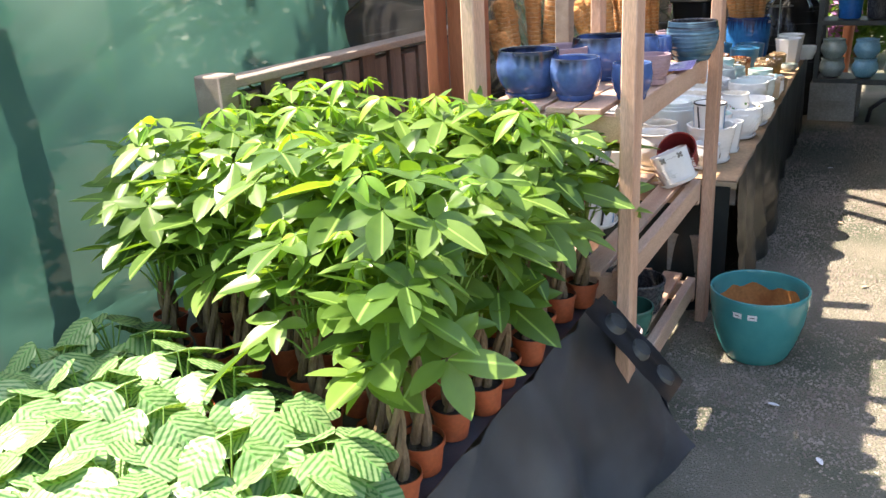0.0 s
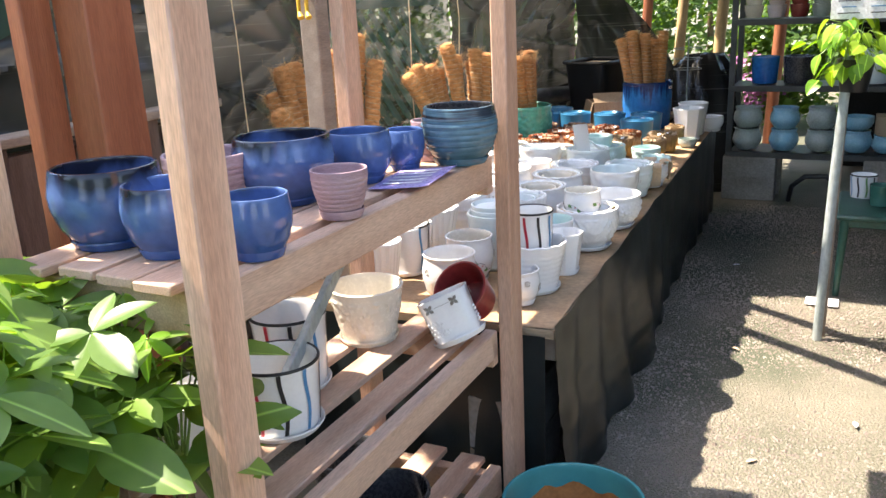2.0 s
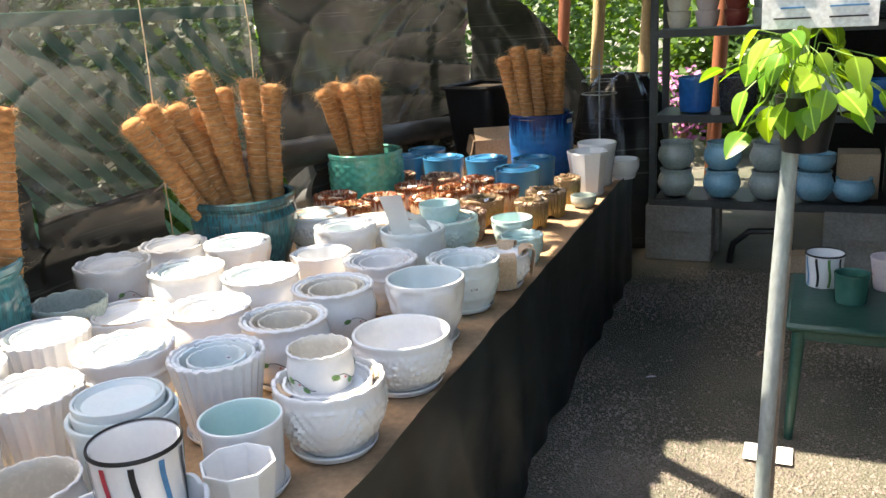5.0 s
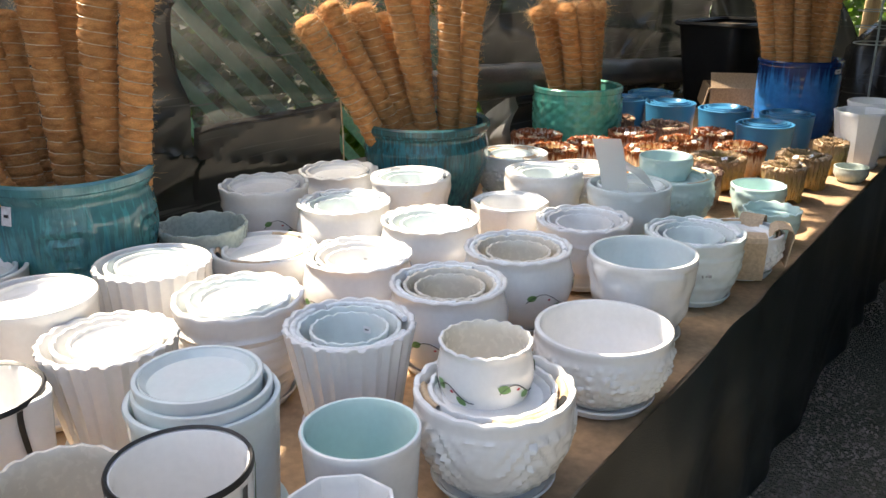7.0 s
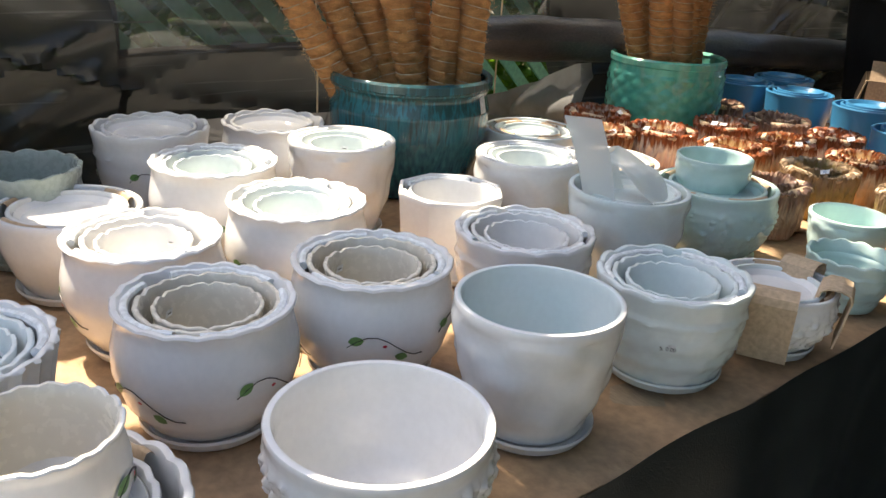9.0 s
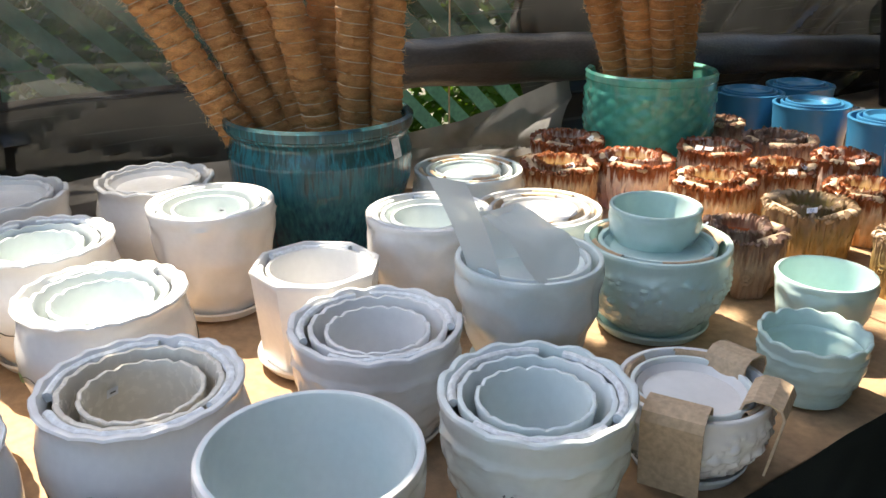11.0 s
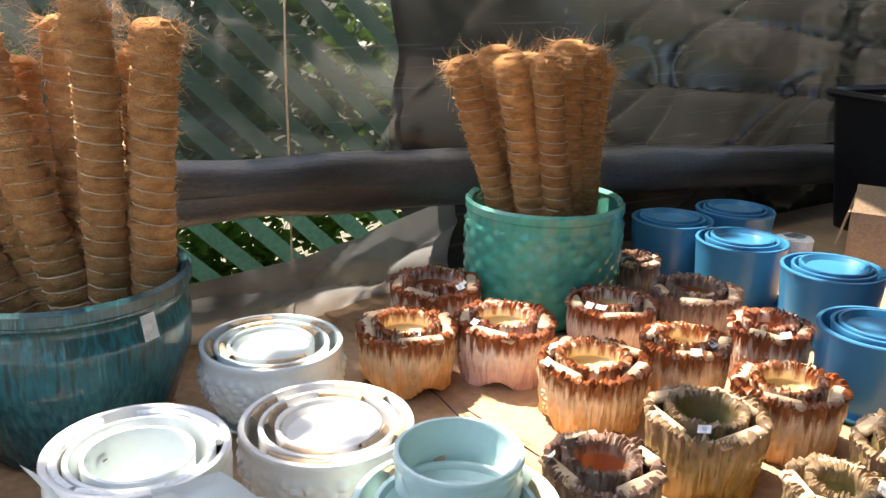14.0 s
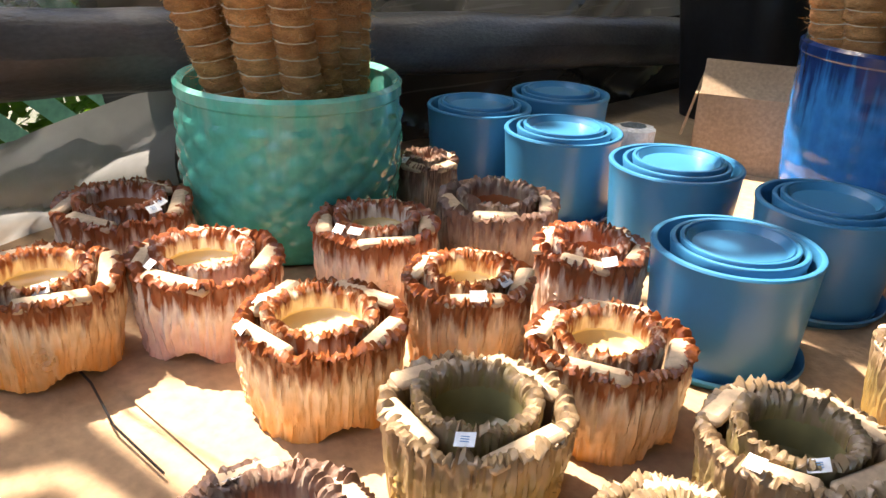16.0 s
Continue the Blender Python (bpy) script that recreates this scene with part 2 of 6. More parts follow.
PAPER = surface("white_paper", (0.76, 0.78, 0.80), (0.84, 0.84, 0.84), 0.7, 4, 90, None, 0.1, 0.001)
INK = surface("black_ink", (0.01, 0.01, 0.012), (0.02, 0.02, 0.02), 0.5, 20, 80)
INKBLUE = surface("blue_ink", (0.05, 0.20, 0.42), (0.08, 0.28, 0.5), 0.4, 20, 80)
INKGREY = surface("taupe_paint", (0.20, 0.18, 0.15), (0.30, 0.27, 0.23), 0.4, 20, 80)
REDPLASTIC = surface("red_nursery_plastic", (0.24, 0.025, 0.025), (0.32, 0.04, 0.038), 0.35, 6, 60)
INKRED = surface("red_ink", (0.45, 0.02, 0.04), (0.55, 0.04, 0.06), 0.4, 20, 80)
INKGREEN = surface("green_ink", (0.10, 0.24, 0.07), (0.16, 0.32, 0.11), 0.4, 20, 80)
COIR = surface("coir", (0.56, 0.225, 0.068), (0.90, 0.445, 0.165), 0.95, 30, 260, (1, 1, 2.5), 1.0, 0.01, 0, 0.16)
FIBRE = surface("coir_fibre", (0.62, 0.33, 0.13), (0.84, 0.54, 0.27), 0.9, 30, 90)
TWINE = surface("nylon_twine", (0.68, 0.50, 0.30), (0.82, 0.66, 0.44), 0.5, 30, 90)
PINE = surface("pine_lumber", (0.54, 0.31, 0.205), (0.73, 0.49, 0.355), 0.6, 2.2, 55, (6, 6, 0.7), 0.25, 0.003, 0, 0.10)
PINE_Y = surface("pine_board", (0.53, 0.32, 0.215), (0.73, 0.51, 0.375), 0.6, 2.2, 55, (6, 0.7, 6), 0.25, 0.003, 0, 0.12)
REDWOOD = surface("redwood_post", (0.26, 0.075, 0.030), (0.38, 0.13, 0.06), 0.65, 3, 50, (7, 7, 0.6), 0.4, 0.004)
WEATHERED = surface("weathered_pallet_wood", (0.10, 0.065, 0.05), (0.20, 0.14, 0.11), 0.85, 3, 60, (6, 6, 0.7), 0.6, 0.005, 0, 0.18)
GREYWOOD = surface("grey_weathered_wood", (0.26, 0.20, 0.16), (0.38, 0.31, 0.25), 0.85, 3, 60, (6, 0.8, 6), 0.5, 0.004)
CLOTH = surface("black_ground_cloth", (0.007, 0.010, 0.010), (0.026, 0.034, 0.035), 0.33, 4.5, 300, None, 0.3, 0.003)
# greyer than the cloth: sheen on the rail's wrap put into its colour
RAILWRAP = surface("lit_black_film", (0.040, 0.041, 0.043), (0.140, 0.141, 0.144), 0.34, 6, 180, (1, 0.4, 1), 0.4, 0.004)
# lighter copy of the black cloth, with the bench's sunlight put into it
BENCHCLOTH = surface("sun_faded_ground_cloth", (0.028, 0.033, 0.040), (0.072, 0.082, 0.096), 0.34, 5, 300, None, 0.3, 0.003)
TRAY = surface("black_plastic", (0.008, 0.008, 0.009), (0.018, 0.018, 0.02), 0.35, 6, 60, None, 0.1)
TERRA = surface("terracotta_plastic", (0.36, 0.075, 0.025), (0.44, 0.11, 0.045), 0.5, 8, 90, None, 0.1, 0.002, 0, 0.1)
SOIL = surface("potting_soil", (0.018, 0.012, 0.008), (0.06, 0.045, 0.035), 0.95, 30, 160, None, 1.0, 0.01)
BARK = surface("money_tree_bark", (0.14, 0.085, 0.045), (0.28, 0.19, 0.11), 0.8, 25, 90, (3, 3, 1), 0.6, 0.004)
STEM = surface("green_stem", (0.16, 0.30, 0.05), (0.26, 0.42, 0.10), 0.5, 20, 80)
LEAF = foliage("money_tree_leaf", (0.086, 0.182, 0.036), (0.235, 0.372, 0.084))
YOUNG = foliage("young_leaf", (0.19, 0.39, 0.05), (0.34, 0.52, 0.08), None, 0.5)
STRIPED = foliage("striped_leaf", (0.055, 0.17, 0.045), (0.11, 0.27, 0.07), (0.30, 0.43, 0.20), 0.25)
POTHOS = foliage("pothos_leaf", (0.10, 0.28, 0.025), (0.34, 0.52, 0.06))
HEDGE = foliage("hedge_leaf", (0.05, 0.12, 0.02), (0.13, 0.24, 0.05))
SHADE = sheet_cloth("green_shade_cloth", (0.034, 0.105, 0.084), (0.066, 0.152, 0.124), 0.7, 0.06, 0.38, 1.6)
TISSUE = sheet_cloth("packing_tissue", (0.70, 0.76, 0.76), (0.84, 0.88, 0.88), 0.6, 0.12, 0.5, 8.0)
TARP = sheet_cloth("black_plastic_sheeting", (0.013, 0.0127, 0.0123), (0.075, 0.073, 0.070), 0.22, 0.018, 0.22, 1.6, 0.19)
THIN = sheet_cloth("worn_black_sheeting", (0.030, 0.029, 0.028), (0.150, 0.147, 0.142), 0.24, 0.23, 0.46, 1.6, 0.22)
LOOSE = sheet_cloth("grey_woven_sheet", (0.14, 0.14, 0.14), (0.40, 0.397, 0.39), 0.5, 0.05, 0.45, 5.0)
ROOFING = sheet_cloth("cream_corrugated_roofing", (0.62, 0.58, 0.46), (0.78, 0.74, 0.62), 0.5, 0.02, 0.70, 3.0)
GRAVEL = surface("gravel_ground", (0.115, 0.127, 0.085), (0.275, 0.246, 0.190), 0.95, 1.6, 110, None, 1.0, 0.02)
STONE = surface("gravel_stone", (0.24, 0.19, 0.16), (0.42, 0.36, 0.30), 0.9, 8, 50, None, 0.4, 0.004, 0, 0.25)
GALV = surface("galvanised_pole", (0.30, 0.36, 0.35), (0.50, 0.53, 0.51), 0.55, 14, 70, (1, 1, 0.4), 0.3, 0.003, 0.25)
RACK = surface("grey_rack_paint", (0.035, 0.040, 0.042), (0.065, 0.070, 0.070), 0.45, 6, 60)
PLASTIC_GREEN = surface("green_plastic", (0.015, 0.07, 0.055), (0.03, 0.10, 0.075), 0.4, 6, 60)
CONCRETE = surface("concrete_block", (0.24, 0.225, 0.20), (0.36, 0.34, 0.31), 0.9, 5, 70, None, 0.7, 0.006)
PLY = surface("plywood", (0.33, 0.24, 0.15), (0.45, 0.34, 0.22), 0.7, 2, 60, (1, 6, 6))
# near-black, for the panels added to keep light off racks and plank table
BLOCKER = surface("dark_blocker", (0.012, 0.013, 0.013), (0.028, 0.028, 0.026), 0.8, 2, 60)
GLASS = glass_pane("clear_glass")
BAMBOO = surface("peeled_pole", (0.55, 0.36, 0.17), (0.70, 0.50, 0.27), 0.6, 4, 50, (5, 5, 0.6))
for dull in (CLOTH, BLOCKER):
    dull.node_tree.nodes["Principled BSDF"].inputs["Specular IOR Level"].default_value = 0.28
FLOWERS = surface("garden_blossom", (0.35, 0.08, 0.25), (0.5, 0.25, 0.45), 0.6, 4, 30)


# ---- mesh helpers ----
def finish(name, bm, mat, parent=None, label="", smooth=True, sharp=40):
    me = bpy.data.meshes.new(name)
    bm.normal_update()
    bm.to_mesh(me)
    bm.free()
    mats = mat if isinstance(mat, (list, tuple)) else [mat]
    for one in mats:
        me.materials.append(one)
    if smooth:
        me.polygons.foreach_set("use_smooth", [True] * len(me.polygons))
        me.set_sharp_from_angle(angle=radians(sharp))
    ob = new(name, me)
    if parent:
        ob.parent = parent
    if label:
        ob["label"] = label
    return ob


def part(name, bm, mat, parent, label="", smooth=True):
    return finish(name, bm, mat, parent, label, smooth)


def place_mesh(name, me, parent, m):
    ob = new(name, me)
    ob.parent = parent
    ob.matrix_basis = m
    return ob


def thing(name, x, y, z, label, category, group="", rz=0, rx=0, ry=0, kind=""):
    e = new(name)
    e.empty_display_size = 0.05
    e.matrix_basis = pose(x, y, z, rx, ry, rz)
    return tagged(e, label, category, group, kind)


def lathe(profile, seg=48, shape=None, bm=None, close=False):
    """Revolve (r, z) pairs; shape(r, z, angle, k) may push a point about."""
    bm = bm or bmesh.new()
    rings = []
    for k, (r, z) in enumerate(profile):
        if r < 1e-5:
            rings.append([bm.verts.new((0, 0, z))])
            continue
        ring = []
        for i in range(seg):
            a = 2 * math.pi * i / seg
            rr, zz = shape(r, z, a, k) if shape else (r, z)
            ring.append(bm.verts.new((rr * math.cos(a), rr * math.sin(a), zz)))
        rings.append(ring)
    for lo, hi in zip(rings, rings[1:]):
        if len(lo) == 1 and len(hi) == 1:
            continue
        for i in range(seg):
            j = (i + 1) % seg
            if len(lo) == 1:
                bm.faces.new((lo[0], hi[j], hi[i]))
            elif len(hi) == 1:
                bm.faces.new((lo[i], lo[j], hi[0]))
            else:
                bm.faces.new((lo[i], lo[j], hi[j], hi[i]))
    return bm


def bx(cx, cy, cz, sx, sy, sz, bevel=0.003, bm=None, m=None):
    bm = bm or bmesh.new()
    made = bmesh.ops.create_cube(bm, size=1.0)["verts"]
    bmesh.ops.scale(bm, verts=made, vec=(sx, sy, sz))
    if bevel:
        edges = list({e for v in made for e in v.link_edges})
        got = bmesh.ops.bevel(bm, geom=edges, offset=bevel, segments=1, affect="EDGES")
        made = list({v for f in got["faces"] for v in f.verts})
    bmesh.ops.translate(bm, verts=made, vec=(cx, cy, cz))
    if m is not None:
        bmesh.ops.transform(bm, matrix=m, verts=made)
    return bm


def tube(points, radius, seg=8, bm=None, cap=True):
    """A round bar along points; radius may be a list."""
    bm = bm or bmesh.new()
    pts = [Vector(p) for p in points]
    rad = radius if isinstance(radius, (list, tuple)) else [radius] * len(pts)
    rings = []
    side = None
    for i, p in enumerate(pts):
        d = (pts[min(i + 1, len(pts) - 1)] - pts[max(i - 1, 0)]).normalized()
        if side is None:
            side = d.orthogonal().normalized()
        side = (side - d * side.dot(d)).normalized()
        up = d.cross(side)
        rings.append([bm.verts.new(p + (side * math.cos(2 * math.pi * k / seg) + up * math.sin(2 * math.pi * k / seg)) * rad[i]) for k in range(seg)])
    for lo, hi in zip(rings, rings[1:]):
        for k in range(seg):
            j = (k + 1) % seg
            bm.faces.new((lo[k], lo[j], hi[j], hi[k]))
    if cap:
        bm.faces.new(list(reversed(rings[0])))
        bm.faces.new(rings[-1])
    return bm


def grid(nu, nv, fn, bm=None):
    bm = bm or bmesh.new()
    vs = [[bm.verts.new(fn(i / nu, j / nv)) for j in range(nv + 1)] for i in range(nu + 1)]
    for i in range(nu):
        for j in range(nv):
            bm.faces.new((vs[i][j], vs[i + 1][j], vs[i + 1][j + 1], vs[i][j + 1]))
    return bm


def fold(x, y, z, s):
    return noise.noise(Vector((x * s, y * s, z * s)))

# ---- structure ----
TABLE_Z, TABLE_X = 0.64, -0.655
tagged(finish("ground", grid(90, 90, lambda u, v: (lambda a, b: (a, b, 0.008 * fold(a, b, 0, 1.3) if abs(a) < 20 and abs(b) < 25 else 0.0))(
    math.copysign(abs(2 * u - 1) ** 3 * 900, u - 0.5), math.copysign(abs(2 * v - 1) ** 3 * 900, v - 0.5) + 4)), GRAVEL), "packed grey-brown gravel and dirt ground", "ground", kind="structure")


def gravel(count, x0, x1, y0, y1, seed):
    rnd = random.Random(seed)
    verts, faces = [], []
    for _ in range(count):
        x, y = rnd.uniform(x0, x1), rnd.uniform(y0, y1)
        r = rnd.uniform(0.003, 0.0085) * (1.7 if rnd.random() < 0.06 else 1)
        a, k = rnd.uniform(0, 6.3), len(verts)
        g = 0.008 * fold(x, y, 0, 1.3)
        for i in range(4):
            q = a + i * 1.571
            rr = r * rnd.uniform(0.7, 1.2)
            verts.append((x + rr * math.cos(q), y + rr * math.sin(q), g - 0.001))
        verts.append((x, y, g + r * rnd.uniform(0.5, 0.9)))
        faces += [(k + i, k + (i + 1) % 4, k + 4) for i in range(4)]
    me = bpy.data.meshes.new("gravel")
    me.from_pydata(verts, [], faces)
    me.materials.append(STONE)
    return tagged(new("gravel", me), "loose pale gravel chips on the path", "gravel", kind="stuff")


gravel(44000, -0.75, 0.9, 1.6, 8.2, 5)


def fabric_wall(name, mat, y0, y1, z0, z1, x, deep, label, seed, nu, nv, kind="structure", slant=None):
    def fn(u, v):
        y = y0 + (y1 - y0) * u
        z = z0 + ((slant(y) if slant else z1) - z0) * v
        s = z + 0.28 * y + 0.25 * fold(seed + 1, y, z, 0.7)
        crease = 1 - abs(fold(seed + 7, y * 0.35, s * 2.6, 1.6))
        fine = 1 - abs(fold(seed + 17, (y + 0.6 * z) * 0.45, (z - 0.55 * y) * 2.4, 1.7))
        w = deep * (0.8 * fold(seed, y, z, 1.1) + 0.5 * fold(seed + 3, y * 0.6, s * 2.2, 1.5) + 0.30 * crease ** 7 + 0.20 * fine ** 12)
        sag = 0.05 * math.sin(v * math.pi)
        return (x + w - sag, y, z)
    bm = grid(nu, nv, fn)
    return tagged(finish(name, bm, mat), label, "sheeting", kind=kind)


fabric_wall("wall_shade_cloth", SHADE, -1.6, 3.35, 0.0, 1.74, -2.26, 0.09, "green woven shade cloth wall with soft folds", 2, 110, 60)
fabric_wall("wall_sheeting", TARP, 3.2, 5.25, 0.0, 1.82, -2.22, 0.13, "wrinkled black plastic sheeting wall", 8, 130, 120)
fabric_wall("wall_sheeting_worn", THIN, 5.23, 6.72, 0.93, 1.68, -2.22, 0.13, "worn see-through stretch of black plastic sheeting", 8, 100, 60)
fabric_wall("wall_sheeting_foot", TARP, 5.23, 5.86, 0.0, 0.95, -2.225, 0.10, "black plastic sheeting below the rail", 8, 50, 50)
fabric_wall("wall_sheeting_back", TARP, 6.70, 9.3, 0.0, 1.66, -2.22, 0.12, "wrinkled black plastic sheeting wall", 8, 160, 120)
fabric_wall("wall_sheeting_low", LOOSE, 5.2, 6.78, 0.25, 0.86, -2.05, 0.13, "loose grey-black woven sheet sagging behind the pots", 21, 150, 70, slant=lambda y: 0.80 + 0.06 * max(0.0, min(1.0, (y - 6.35) / 0.35)))
fabric_wall("wall_sheeting_far", TARP, 6.76, 8.9, 0.25, 0.88, -2.06, 0.10, "loose black plastic sheet hanging behind the pots", 24, 120, 50)
fabric_wall("wall_sheeting_high", TARP, 7.7, 9.3, 1.64, 2.44, -2.22, 0.10, "black plastic sheeting rising to the roof", 27, 80, 40)
for y in (-1.3, 0.95, 1.55, 4.15, 8.75):
    tagged(finish("wall_post", bx(-2.56, y, 0.95, 0.09, 0.09, 1.9), REDWOOD if y in (1.55,) else WEATHERED), "wooden wall post behind the sheeting", "post", kind="structure")
roll = tagged(finish("fabric_roll", grid(70, 18, lambda u, v: (
    -2.03 + 0.05 * math.cos(v * 2 * math.pi) + 0.012 * fold(1, u * 9, v * 2, 2.0), 5.85 + 3.0 * u,
    0.985 - 0.19 * u + 0.012 * math.sin(u * 5) + (0.068 + 0.012 * fold(5, u * 12, 0, 1.0)) * math.sin(v * 2 * math.pi))), RAILWRAP), "black fabric wrapped round a horizontal rail", "rail", kind="structure")
for y, top in ((4.22, 1.9), (5.69, 1.9), (6.32, 1.9)):
    tagged(finish("wall_wire", tube([(-2.04 + 0.02 * fold(y, z, 0, 3), y + 0.012 * fold(z, y, 4, 2), z) for z in np.linspace(0.5, top, 12)], 0.0025, 6), TWINE), "thin pale cord hanging on the sheeting", "cord", kind="structure")


# corrugated roofing on beams over the tables; solid panels added over the racks
def roofing(name, x0, x1, y0, y1, z, along_x=True, wave=0.17):
    def fn(u, v):
        x, y = x0 + (x1 - x0) * u, y0 + (y1 - y0) * v
        edge = 0.06 * abs(math.sin(math.pi * y / (2 * wave))) * u if along_x else 0
        return (x + edge, y, z + 0.02 * math.sin(2 * math.pi * (y if along_x else x) / 0.076) + 0.03 * u)
    return tagged(finish(name, grid(4, int((y1 - y0) / 0.019), fn), ROOFING), "cream translucent corrugated roofing sheet", "roof", kind="structure")


roofing("ceiling_a", -2.13, -1.71, 3.78, 3.98, 2.46)
roofing("ceiling_b", -2.13, -1.71, 3.98, 5.05, 2.45)
roofing("ceiling_c", -2.13, -1.71, 5.05, 6.02, 2.47)
roofing("ceiling_e", -2.27, -1.66, 7.02, 9.4, 2.46)
# unseen panel added so that the racks lie in shade
tagged(finish("shade_panel_far", bx(1.03, 8.2, 2.62, 5.74, 4.6, 0.04, 0), BLOCKER), "unseen dark roof panel added to shade the racks", "roof", kind="structure")
for k, (a, b) in enumerate((((-1.9, 5.55, 2.38), (3.6, 2.0, 2.38)), ((-1.9, 5.9, 2.34), (3.6, 2.6, 2.34)), ((-1.64, -0.5, 2.36), (-1.64, 9.4, 2.36)), ((-2.6, 2.98, 2.4), (0.6, 2.98, 2.4)), ((-2.6, 2.74, 2.4), (0.6, 2.74, 2.4)), ((-0.95, 1.4, 2.3), (-0.95, 4.2, 2.3)), ((-1.35, 1.4, 2.3), (-1.35, 3.4, 2.3)))):
    p, q = Vector(a), Vector(b)
    d = q - p
    m = Matrix.Translation((p + q) / 2) @ d.to_track_quat("Y", "Z").to_matrix().to_4x4()
    tagged(finish("roof_beam", bx(0, 0, 0, 0.05, d.length, 0.09, 0.004, None, m), WEATHERED), "weathered roof beam", "beam", kind="structure")
# more panels added overhead and at the sides to hold back sun and sky
tagged(finish("shade_panel_right", bx(1.9, 5.1, 2.55, 4.2, 1.7, 0.04, 0), BLOCKER), "unseen dark roof panel added to shade the plank table", "roof", kind="structure")
tagged(finish("shade_panel_edge", bx(-0.40, 4.62, 2.55, 0.40, 1.06, 0.04, 0), BLOCKER), "unseen dark panel added to shade the plank table front", "roof", kind="structure")
tagged(finish("shade_panel_back", bx(2.2, 9.9, 1.3, 4.2, 0.06, 2.6, 0), BLOCKER), "dark panel added behind the racks for shade", "wall", kind="structure")
tagged(finish("shade_panel_side", bx(3.6, 6.6, 1.3, 0.06, 6.6, 2.6, 0), BLOCKER), "unseen dark side panel added to keep daylight out", "wall", kind="structure")

# display table: plywood on posts and blocks, kraft paper on top, black cloth round it
table = thing("display_table", -1.399, 5.82, 0, "long plywood display table with brown paper and black cloth skirt", "table", rz=1.9)
part("tabletop", bx(0, 0, TABLE_Z - 0.02, 1.49, 4.10, 0.034), PLY, table)
part("front_rail", bx(0.72, 0, TABLE_Z - 0.08, 0.04, 4.04, 0.08), GREYWOOD, table)
for sx in (-0.6, 0.6):
    for sy in (-1.9, -0.6, 0.6, 1.9):
        part("leg", bx(sx, sy, 0.285, 0.085, 0.085, 0.57), GREYWOOD, table)


def cover(y0, y1, z, seed):
    return grid(24, 60, lambda u, v: (-0.732 + 1.470 * u, y0 + (y1 - y0) * v, z + 0.004 + 0.006 * fold(seed, u * 4, v * 6, 1.4) + 0.0015 * fold(seed, u * 20, v * 30, 1)))


part("paper_cover", cover(-2.05, 0.62, TABLE_Z - 0.003, 1), KRAFT, table, "crumpled brown kraft paper")
part("paper_cover", cover(0.60, 2.05, TABLE_Z + 0.002, 6), KRAFT, table, "crumpled brown kraft paper")


def skirt(u, v):
    y = -2.07 + 4.14 * u
    near = max(0.0, min(1.0, (0.03 - y) / 0.6))
    w = (0.012 + 0.016 * near) * math.sin(y * 15 + 4 * fold(y, v * 0.4, 0, 1.2)) + 0.010 * (1 - abs(fold(y * 1.3, v * 0.5, 12, 3.0))) ** 5 + (0.014 + 0.02 * near) * fold(y, v, 3, 2.2) + (0.004 + 0.012 * near) * (1 - abs(fold(y + v * 0.8, v * 2.2, 6, 3.2))) ** 4
    return (0.752 + w * (0.15 + 0.85 * v) + (0.05 * near - 0.012) * v, y, (TABLE_Z + 0.012 - 0.006 * v) * (1 - v) + 0.008)


part("cloth_skirt", grid(240, 24, skirt), CLOTH, table, "black woven cloth hanging to the ground")
part("cloth_skirt", grid(40, 24, lambda u, v: (0.72 - 0.9 * u + 0.01 * math.sin(u * 30) * v, -2.07 - 0.02 * v + 0.02 * math.sin(u * 23) * v, (TABLE_Z - 0.03) * (1 - v) + 0.01)), CLOTH, table, "black woven cloth hanging to the ground")


def end_sheet(u, v):
    x = -2.2 + 0.95 * u
    top = 1.72 - 0.95 * u * u
    return (x, 9.25 + 0.25 * u + 0.10 * fold(x * 2, v * 2, 5, 1.6) + 0.05 * (1 - abs(fold(x * 5 + v * 2, v * 4, 2, 1.0))) ** 4, top * v)


tagged(finish("wall_sheeting_end", grid(70, 60, end_sheet), TARP), "black plastic sheeting drawn across the end", "sheeting", kind="structure")

# green lattice fence outside, seen through the sheeting
lattice = thing("lattice_fence", -2.75, 6.1, 0, "pale green diagonal lattice fence behind the sheeting", "fence")
LATTICE = surface("pale_green_paint", (0.20, 0.56, 0.36), (0.30, 0.66, 0.45), 0.7, 4, 60)
for k in range(26):
    c = -2.1 + 0.145 * k
    part("slat", bx(0, 0, 0, 0.012, 0.05, 2.05, 0, None, pose(0, c, 0.85, 45)), LATTICE, lattice)
part("top_rail", bx(0, -0.3, 1.62, 0.04, 3.4, 0.06), LATTICE, lattice)
part("bottom_rail", bx(0, -0.3, 0.10, 0.04, 3.4, 0.06), LATTICE, lattice)

